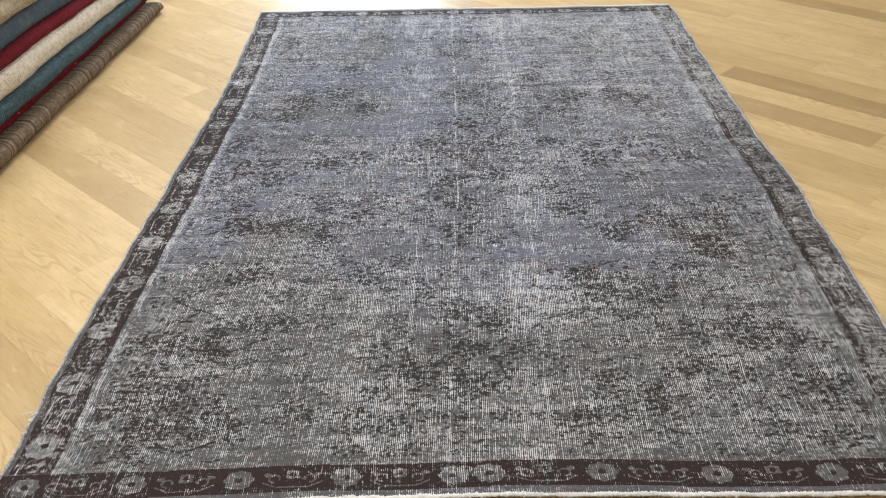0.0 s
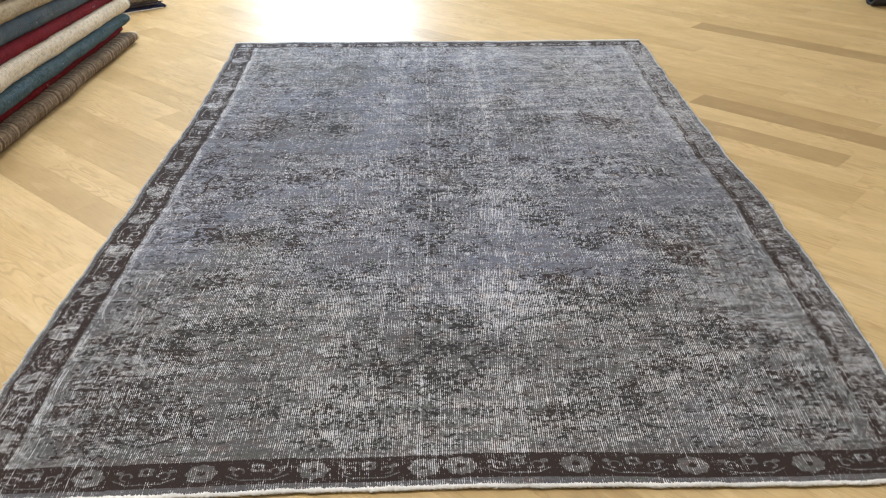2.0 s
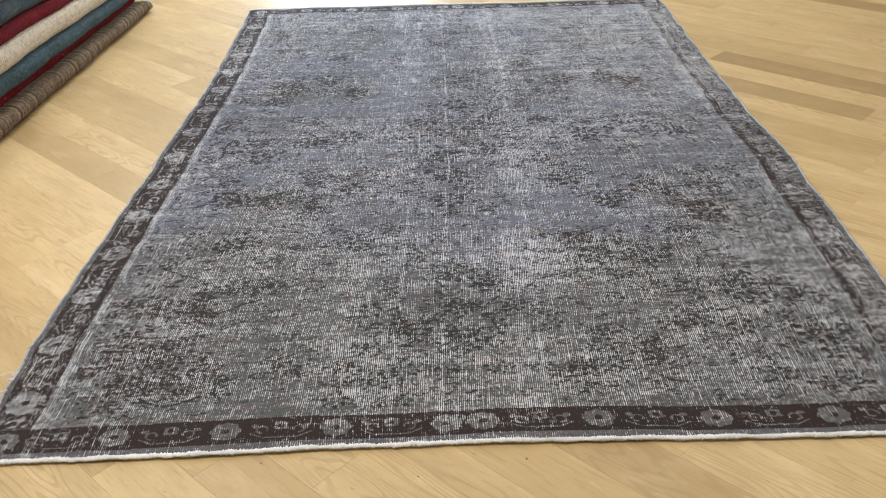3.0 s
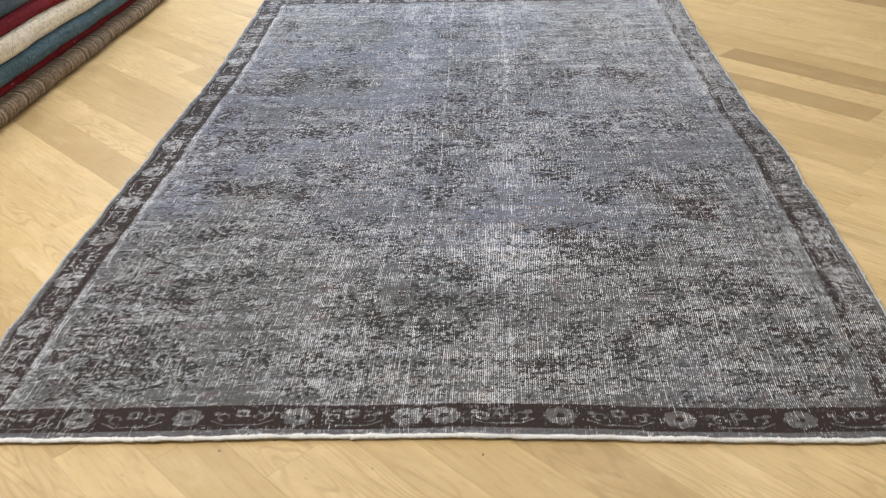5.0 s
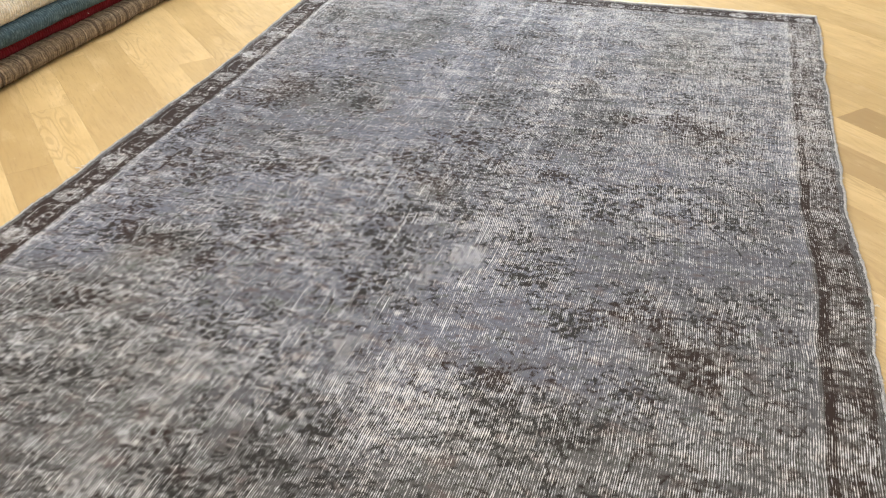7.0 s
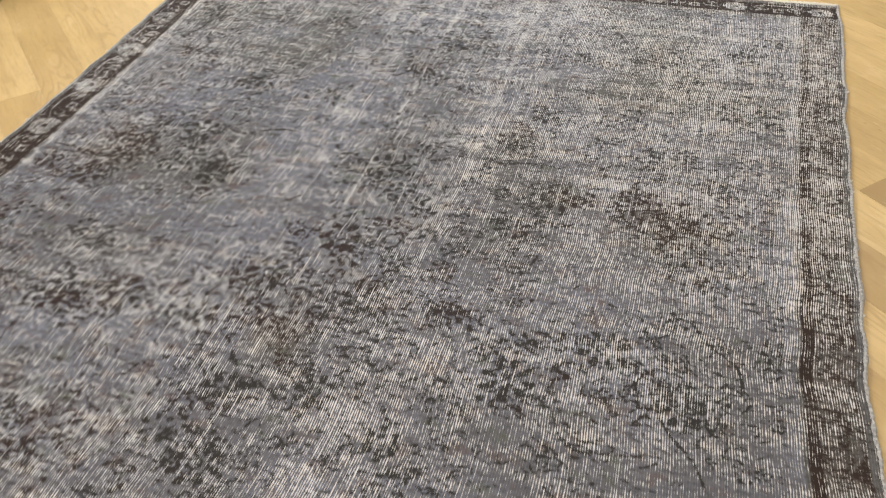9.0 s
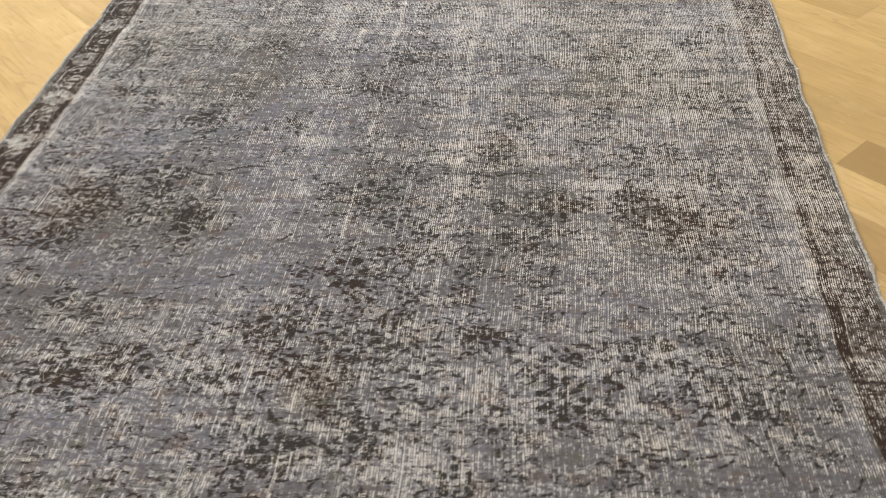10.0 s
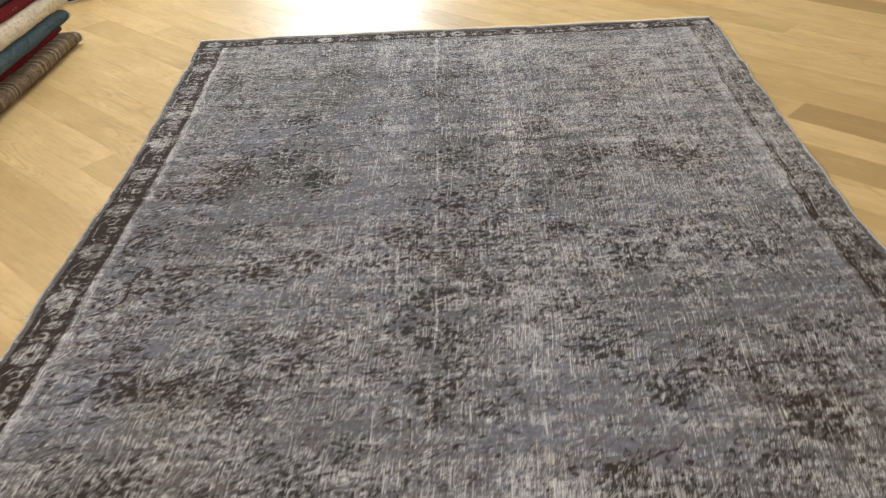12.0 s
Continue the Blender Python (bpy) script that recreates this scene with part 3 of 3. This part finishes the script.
        return inside, ground * (1 - 0.94 * pale * keep) * (0.45 + 0.55 * keep), pale

    left = X < RW / 2
    ends = np.minimum(Y, RL - Y)
    sides = np.minimum(X, RW - X)
    keep_side = np.clip(0.80 + 0.6 * (smooth_noise(6, 40, 14) - 0.3), 0.35, 1) * np.where(left, 1.0, 0.55 * (0.5 + 0.7 * smooth_noise(90, 150, 16)))
    ins, val, pale_side = band(sides + 0.002, (Y - 0.17) / 0.205, 0.205, keep_side, 0.015, 0.106, 0.037)
    frame_zone = sides < 0.135
    motif = np.where(frame_zone, 0.10 + 0.15 * (patch > 0.55), motif)
    worn = 0.42 + 0.50 * smooth_noise(70, 150, 18)
    motif = np.where(ins, val * np.where(left, 0.98, worn), motif)
    inner = (sides > 0.084) & (sides < 0.104)
    motif = np.where(inner, np.maximum(motif, np.where(left, 0.50 + 0.5 * smooth_noise(3, 45, 37), 0.36 + 0.5 * smooth_noise(3, 60, 31))), motif)
    wear = np.where(ins, wear * np.where(left, 0.92, 1.04) + np.where(left, 0.14, 0.04) * pale_side + np.where(left, 0.14, 0.10) * (smooth_noise(5, 34, 33) - 0.4), wear)
    wear = np.where((sides > 0.106) & (sides < 0.123), np.maximum(wear, 0.42) + np.where(left, 0.28, 0.06) * (0.3 + smooth_noise(3, 50, 17)), wear)
    wear = np.where(sides < 0.013, wear * 0.7, wear)
    warm = np.where(ins | (ends < 0.104), 0.40 + 0.6 * warm, warm)
    blue = np.where((sides < 0.11) | (ends < 0.11), blue * 0.5, blue)
    cyc_end = np.where(X < 0.99, (X - 0.285) / 0.2225, (X - 1.026) / 0.232)
    ine, vale, pale_end = band(ends + 0.002 * np.sin(X * 9), cyc_end, 0.222, np.ones_like(X), 0.018, 0.088, 0.0305)
    zone = ends < 0.090
    motif = np.where(zone, 0.05, motif)
    motif = np.where(ine, vale, motif)
    wear = np.where(zone, wear * 0.72 + np.where(Y > 1.5, 0.26, 0.05) * pale_end * ine + 0.10 * (smooth_noise(24, 3, 35) - 0.5), wear)
    blue = np.where(ends < 0.018, 0.55, blue)
    return np.clip(motif, 0, 1), np.clip(wear, 0, 1.2), np.clip(blue, 0, 1), np.clip(warm, 0, 1), X, Y


def build_rug():
    rug = tagged(new("area_rug"), "large worn overdyed grey wool rug with a dark floral border", "rug")
    motif, wear, blue, warm, X, Y = weave_pattern()
    verts = np.empty(((NV + 1) * (NU + 1), 3))
    n = 0
    for j in range(NV + 1):
        for i in range(NU + 1):
            x, y = rug_place(i / NU, j / NV)
            verts[n] = (x, y, rug_height(x, y))
            n += 1
    idx = np.arange((NV + 1) * (NU + 1)).reshape(NV + 1, NU + 1)
    quads = np.stack([idx[:-1, :-1], idx[:-1, 1:], idx[1:, 1:], idx[1:, :-1]], -1).reshape(-1, 4)
    me = bpy.data.meshes.new("woven_field")
    me.vertices.add(len(verts))
    me.vertices.foreach_set("co", verts.ravel())
    me.loops.add(quads.size)
    me.loops.foreach_set("vertex_index", quads.ravel())
    me.polygons.add(len(quads))
    me.polygons.foreach_set("loop_start", np.arange(len(quads)) * 4)
    me.polygons.foreach_set("use_smooth", np.ones(len(quads), bool))
    me.update(calc_edges=True)
    uv = me.uv_layers.new(name="weave")
    flat = np.stack([X.ravel(), Y.ravel()], -1)
    uv.data.foreach_set("uv", flat[quads.ravel()].ravel())
    col = me.attributes.new("weave_tones", "FLOAT_COLOR", "POINT")
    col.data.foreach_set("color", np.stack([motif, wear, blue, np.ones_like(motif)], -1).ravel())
    tint = me.attributes.new("tint", "FLOAT", "POINT")
    tint.data.foreach_set("value", warm.ravel())
    me.materials.append(M_RUG)
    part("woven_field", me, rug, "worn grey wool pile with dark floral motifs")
    # under side, so that the weave has thickness
    rim = [rug_place(i / 60, 0) for i in range(61)] + [rug_place(1, j / 90) for j in range(1, 91)]
    rim += [rug_place(1 - i / 60, 1) for i in range(1, 61)] + [rug_place(0, 1 - j / 90) for j in range(1, 90)]
    m = len(rim)
    vs = [(x, y, 0.0005) for x, y in rim] + [(x, y, rug_height(x, y) - 0.0002) for x, y in rim]
    fs = [tuple(range(m))[::-1]] + [(k, (k + 1) % m, m + (k + 1) % m, m + k) for k in range(m)]
    part("backing", mesh_of("backing", vs, fs, M_SELVEDGE), rug, "dark woven underside")

    def edge_points(fixed, along_u, steps, out):
        pts = []
        for i in range(steps + 1):
            t = i / steps
            x, y = rug_place(t, fixed) if along_u else rug_place(fixed, t)
            s = 1 if fixed else -1
            j = out * s + 0.0025 * noise.noise((t * 60, fixed * 9, 2.2))
            x, y = (x, y + j) if along_u else (x + j, y)
            pts.append((x, y, 0.0062 + 0.0015 * noise.noise((t * 25, 4.4, fixed * 5))))
        return pts

    for fixed in (0, 1):
        rad = 0.0056 if fixed == 0 else 0.0072
        part("fringe_cord", tube_mesh("fringe_cord", edge_points(fixed, True, 1100, 0.004),
             lambda i, r=rad, f=fixed: max(0.0022, r + 0.0012 * noise.noise((i * 0.55, f * 3.0, 0.0)) + 0.0022 * noise.noise((i * 0.05, f, 8.0))), M_CORD, 10, 0.55, 0.40), rug, "off-white cotton end cord, frayed in places")
        part("selvedge", tube_mesh("selvedge", edge_points(fixed, False, 320, 0.001),
             lambda i, f=fixed: 0.0036 + 0.0016 * noise.noise((i * 0.4, f * 5.0, 1.0)), M_SELVEDGE, 8, 1.0, 0.4), rug, "grey overcast side edge")
    strays = []
    for k in range(26):
        t, side = random.random(), k % 2
        sx, sy = rug_place(side, t)
        strays.append((sx, sy, (0 if side else 180) + random.uniform(-60, 60), random.uniform(0.004, 0.010)))
    for x, y, turn, size in (*strays, (1.096, 1.0, 20, 0.02), (-0.93, 1.04, 160, 0.018), (-0.912, -0.02, 200, 0.022), (0.2, -0.244, 270, 0.007), (0.55, -0.241, 300, 0.006), (-1.02, 2.86, 140, 0.02)):
        pts = [(x + size * q * math.cos(radians(turn)) + 0.004 * math.sin(q * 5), y + size * q * math.sin(radians(turn)) + 0.003 * math.cos(q * 4), 0.006 + 0.004 * math.sin(q * 3)) for q in np.linspace(0, 1, 8)]
        part("loose_thread", tube_mesh("loose_thread", pts, 0.0013, M_CORD, 5), rug, "stray off-white thread")


build_rug()


# ---- pile of folded rugs beside it ----
def folded_rug(name_label, material, front, y0, y1, z_low, z_high, seed, group, hem):
    """A rug folded into a long bolster: rounded front fold at x = front(y), lying from z_low(y) to z_high(y)."""
    ob = tagged(new("folded_rug"), name_label, "rug", group)
    ny, npf = 90, 18
    verts, faces = [], []
    ring = 2 * npf
    ends = [[], []]
    for j in range(ny + 1):
        t = j / ny
        y = y0 + (y1 - y0) * t
        lo, hi, fx = z_low(y), z_high(y), front(y) + 0.010 * noise.noise((y * 4.3, seed, 0.2)) + 0.004 * noise.noise((y * 17, seed, 3.2))
        pinch = 1 - 0.28 * max(0, (t - 0.975) / 0.025) ** 2 if t > 0.975 else 1
        mid, half = (lo + hi) / 2, (hi - lo) / 2 * pinch
        bulge = min(0.045, (hi - lo) * 0.62)
        line = []
        for k in range(npf):
            a = -math.pi / 2 + math.pi * k / (npf - 1)
            sx, sz = abs(math.cos(a)) ** 0.8, math.copysign(abs(math.sin(a)) ** 0.9, math.sin(a))
            crease = 0.003 * noise.noise((y * 9, k * 0.8, seed))
            line.append((fx - bulge + bulge * sx + crease, y, mid + half * sz))
        depth = 0.62 + 0.03 * noise.noise((y * 2, seed, 9))
        for k in range(npf):
            q = k / (npf - 1)
            x = fx - bulge - depth * (1 - abs(2 * q - 1)) if 0 < k < npf - 1 else fx - bulge - 0.01
            line.append((x, y, mid + half * (1 - 2 * q)))
        verts += line
    for j in range(ny):
        for k in range(ring):
            k2 = (k + 1) % ring
            faces.append((j * ring + k, j * ring + k2, (j + 1) * ring + k2, (j + 1) * ring + k))
    faces.append(tuple(range(ring))[::-1])
    faces.append(tuple(ny * ring + k for k in range(ring)))
    part("fold", mesh_of("fold", verts, faces, material, True), ob)
    plain_wool = material in (W_BROWN, W_CREAM, W_OLIVE)
    n_fold = 2 if z_high(y1) - z_low(y1) > 0.05 else 1
    lo, hi = z_low(y1), z_high(y1)
    for q in range(n_fold):
        zc = lo + (hi - lo) * (q + 1) / (n_fold + 1)
        fx = front(y1)
        pts = [(fx - 0.02 - 0.58 * k / 20, y1 + 0.0015, zc + 0.004 * noise.noise((k * 0.5, q, seed))) for k in range(21)]
        part("fold_edge", tube_mesh("fold_edge", pts, 0.0032, material, 5), ob)
    for q in range(0 if plain_wool else 3):
        y = y0 + (y1 - y0) * (0.3 + 0.68 * random.random())
        zc, fx = (z_low(y) + z_high(y)) / 2 + 0.008 * random.uniform(-1, 1), front(y) + 0.010 * noise.noise((y * 4.3, seed, 0.2)) + 0.004 * noise.noise((y * 17, seed, 3.2))
        pts = [(fx - 0.0015 + 0.002 * math.sin(k), y + 0.0016 * k, zc + 0.0014 * math.cos(k * 1.7)) for k in range(4)]
        part("lint", tube_mesh("lint", pts, 0.0009, M_CORD, 5), ob, "speck of pale lint")
    if hem:
        last = [verts[ny * ring + k] for k in range(npf)]
        pts = [(x, y + 0.002, z) for x, y, z in last]
        part("hem", tube_mesh("hem", pts, 0.0042, M_CORD, 6), ob, "pale stitched hem")
    return ob


STACK = [("brown striped wool rug folded at the bottom of the pile", W_BROWN, 0.058, 0.0, True, 2.905),
         ("dark red wool rug folded flat inside the pile", W_RED, 0.040, -0.052, False, 2.88),
         ("teal blue wool rug folded in the pile", W_TEAL, 0.054, -0.018, True, 2.90),
         ("cream wool rug folded in the pile", W_CREAM, 0.070, -0.03, True, 2.93),
         ("deep red wool rug folded in the pile", W_RED, 0.046, -0.05, False, 2.90),
         ("slate and blue wool rug folded in the pile", W_SLATE, 0.066, -0.055, False, 2.92),
         ("beige wool rug folded near the top of the pile", W_OLIVE, 0.062, -0.06, False, 2.91),
         ("taupe wool rug folded on top of the pile", W_TAUPE, 0.06, -0.075, False, 2.88)]


def swell(y):
    """The folds are fuller towards the middle of the pile."""
    return 1.0 + 0.16 * max(0.0, min(1.0, (2.9 - y) / 1.2))


level = 0.001
for k, (lab, mat, thick, back, hem, far_end) in enumerate(STACK):
    lo0, hi0 = level, level + thick
    folded_rug(lab, mat, lambda y, b=back: -1.516 + b - 0.014 * (2.9 - y), 0.75 + 0.02 * (k % 3), far_end,
               lambda y, z=lo0: max(0.001, z * swell(y) - 0.002), lambda y, z=hi0: z * swell(y) + 0.002, 3.7 * k + 1, "folded rugs in the pile", hem)
    level += thick


# ---- other rugs at the edge of the showroom ----
def flat_folded(x, y, turn, sx, sy, layers, group):
    z = 0.0
    for lab, mat, edge, h in layers:
        ob = tagged(new("folded_rug"), lab, "rug", group)
        ob.matrix_world = pose(x, y, z, 0, 0, turn)
        bm = bmesh.new()
        bmesh.ops.create_cube(bm, size=1)
        bmesh.ops.scale(bm, vec=(sx, sy, h * 0.98), verts=bm.verts)
        bmesh.ops.translate(bm, vec=(sx / 2, sy / 2, h / 2), verts=bm.verts)
        bmesh.ops.bevel(bm, geom=bm.edges[:], offset=h * 0.35, segments=4, affect="EDGES")
        me = bpy.data.meshes.new("fold")
        bm.to_mesh(me)
        bm.free()
        me.materials.append(mat)
        me.polygons.foreach_set("use_smooth", [True] * len(me.polygons))
        part("fold", me, ob)
        pts = [(sx * q, -0.002 + 0.002 * math.sin(q * 40), h * 0.22) for q in np.linspace(0.02, 0.98, 40)]
        part("hem", tube_mesh("hem", pts, 0.0032, edge, 6), ob, "bound edge")
        z += h


flat_folded(-2.37, 3.02, 38, 1.0, 0.8, [("grey-beige wool rug folded flat with a navy edge", W_NAVY, M_CORD, 0.016), ("grey-beige wool rug folded flat on another", W_BEIGE, W_NAVY, 0.10),
                                         ("grey-beige wool rug folded on a low pile", W_OLIVE, M_CORD, 0.10)], "folded rugs by the window")


# ---- rolled rugs at the far side ----
def rolled_rug(x, y, z, turn, radius, length, lab):
    ob = tagged(new("rolled_rug"), lab, "rug", "rolled charcoal rugs")
    ob.matrix_world = pose(x, y, z + radius, 0, 0, turn)
    verts, faces, n = [], [], 28
    for i in range(13):
        for k in range(n):
            a = 2 * math.pi * k / n
            r = radius * (1 + 0.03 * math.sin(3 * a + i * 0.3))
            verts.append((length * i / 12, r * math.cos(a), r * math.sin(a)))
    for i in range(12):
        for k in range(n):
            faces.append((i * n + k, (i + 1) * n + k, (i + 1) * n + (k + 1) % n, i * n + (k + 1) % n))
    part("roll", mesh_of("roll", verts, faces, W_GREY, True), ob)
    spiral = [(0.004, radius * (1 - q) * math.cos(q * 25), radius * (1 - q) * math.sin(q * 25)) for q in np.linspace(0.03, 0.9, 90)]
    part("rolled_end", tube_mesh("rolled_end", spiral, radius * 0.12, W_GREY, 5), ob)
    return ob


for k, (dx, dy) in enumerate(((0.0, 0.0), (0.02, 0.17), (0.03, 0.34))):
    rolled_rug(2.40 + dx, 3.56 + dy, 0.0, 4, 0.08, 1.5, "charcoal wool rug rolled up on the floor")



# ---- crumbs on the floor ----
def crumb(x, y, size, seed):
    bm = bmesh.new()
    bmesh.ops.create_icosphere(bm, subdivisions=1, radius=size)
    for v in bm.verts:
        v.co *= 1 + 0.5 * noise.noise(v.co * 400 + Vector((seed, 0, 0)))
        v.co.z *= 0.5
    low = min(v.co.z for v in bm.verts)
    me = bpy.data.meshes.new("wool_crumb")
    bm.to_mesh(me)
    bm.free()
    me.materials.append(W_TAUPE)
    ob = tagged(new("wool_crumb", me), "tiny brown wool crumb on the oak floor", "crumb", "wool crumbs")
    ob.location = (x, y, -low)


for k, (x, y, size) in enumerate(((0.21, -0.29, 0.0022), (0.005, -0.335, 0.0016), (-0.30, -0.30, 0.0018), (1.28, 3.42, 0.003))):
    crumb(x, y, size, k * 3.1)

# ---- floor: boards laid askew ----
floor = structure("floor", box_mesh("floor", X0, X1, Y0, Y1, -0.05, -0.014, M_SCREED), "pale oak floor boards laid diagonally")
BOARD_W, ROW0 = 0.129, 1.92
CA, SA = math.cos(radians(TURN)), math.sin(radians(TURN))


def board_mesh(name, boards):
    """Boards with eased upper edges; boards: (s0, s1, w0, w1) along and across."""
    verts, faces = [], []
    for s0, s1, w0, w1 in boards:
        n = len(verts)
        e = 0.00035
        for z, i in ((-0.014, 0.0), (-e, 0.0), (0.0, e)):
            for s, w in ((s0 + i, w0 + i), (s1 - i, w0 + i), (s1 - i, w1 - i), (s0 + i, w1 - i)):
                verts.append((s * CA - w * SA, s * SA + w * CA, z))
        for a in (0, 4):
            for k in range(4):
                faces.append((n + a + k, n + a + (k + 1) % 4, n + a + 4 + (k + 1) % 4, n + a + 4 + k))
        faces.append((n + 8, n + 9, n + 10, n + 11))
    return mesh_of(name, verts, faces, M_PLANK)


def inside_room(s0, s1, w0, w1):
    cx, cy = (s0 + s1) / 2 * CA - (w0 + w1) / 2 * SA, (s0 + s1) / 2 * SA + (w0 + w1) / 2 * CA
    return X0 - 0.6 < cx < X1 + 0.6 and Y0 - 0.6 < cy < Y1 + 0.6, cx, cy


def cut_boards(name, boards):
    """Flat-edged boards, cut off at the walls."""
    verts, faces = [], []
    for s0, s1, w0, w1 in boards:
        poly = [(s * CA - w * SA, s * SA + w * CA) for s, w in ((s0, w0), (s1, w0), (s1, w1), (s0, w1))]
        for axis, limit, sign in ((0, X0, 1), (0, X1, -1), (1, Y0, 1), (1, Y1, -1)):
            kept = []
            for p, q in zip(poly, poly[1:] + poly[:1]):
                a, b = (p[axis] - limit) * sign, (q[axis] - limit) * sign
                if a >= 0:
                    kept.append(p)
                if (a >= 0) != (b >= 0):
                    f = a / (a - b)
                    kept.append((p[0] + f * (q[0] - p[0]), p[1] + f * (q[1] - p[1])))
            poly = kept
            if len(poly) < 3:
                break
        if len(poly) < 3:
            continue
        n, k = len(verts), len(poly)
        verts += [(x, y, -0.0135) for x, y in poly] + [(x, y, 0.0) for x, y in poly]
        faces.append(tuple(range(n + k, n + 2 * k)))
        faces += [(n + i, n + (i + 1) % k, n + k + (i + 1) % k, n + k + i) for i in range(k)]
    return mesh_of(name, verts, faces, M_PLANK)


# known joints of a few rows (row number -> position along of one joint), and the tones of known boards or whole rows
KNOWN = {2: -0.508, 0: 0.203, 10: -1.07, -12: -2.40, -13: -2.30, -14: 0.565, -17: -1.15}
TONES = {(2, -0.508): 0.10, (0, 0.203 - 1.22): 0.20, (10, -1.07): 0.15, (-12, -2.40): 0.36, (-13, -2.30): 0.40, (-14, 0.565): 0.92, (-15, None): 0.30, (-13, None): 0.80, (1, None): 0.75, (-18, None): 0.70, (-19, None): 0.45}
rng = random.Random(5)
near_boards, far_boards, tones = [], [], []
LEN = 1.22
gap = 0.0001
for row in range(-62, 58):
    w0 = ROW0 + BOARD_W * row
    s = KNOWN.get(row, rng.random() * LEN) - LEN * 9
    while s < 9:
        ok, cx, cy = inside_room(s, s + LEN, w0, w0 + BOARD_W)
        if ok:
            seen = -2.3 < cx < 3.0 and -1.1 < cy < 4.6
            (near_boards if seen else far_boards).append((s + gap, s + LEN - gap, w0 + gap, w0 + BOARD_W - gap))
            if seen:
                tone = 0.52 + 0.36 * rng.random() if rng.random() < 0.78 else 0.34 + 0.16 * rng.random()
                tones.append(next((v for (r, js), v in TONES.items() if r == row and (js is None or abs(js - s) < 0.01)), tone))
        s += LEN
for (s0, s1, w0, w1), tone in zip(near_boards, tones):
    part("plank", board_mesh("plank", [(s0, s1, w0, w1)]), floor).color = (tone, tone, tone, 1)
rest = tagged(part("planks", cut_boards("planks", far_boards), floor), kind="stuff")
rest.color = (0.6, 0.6, 0.6, 1)
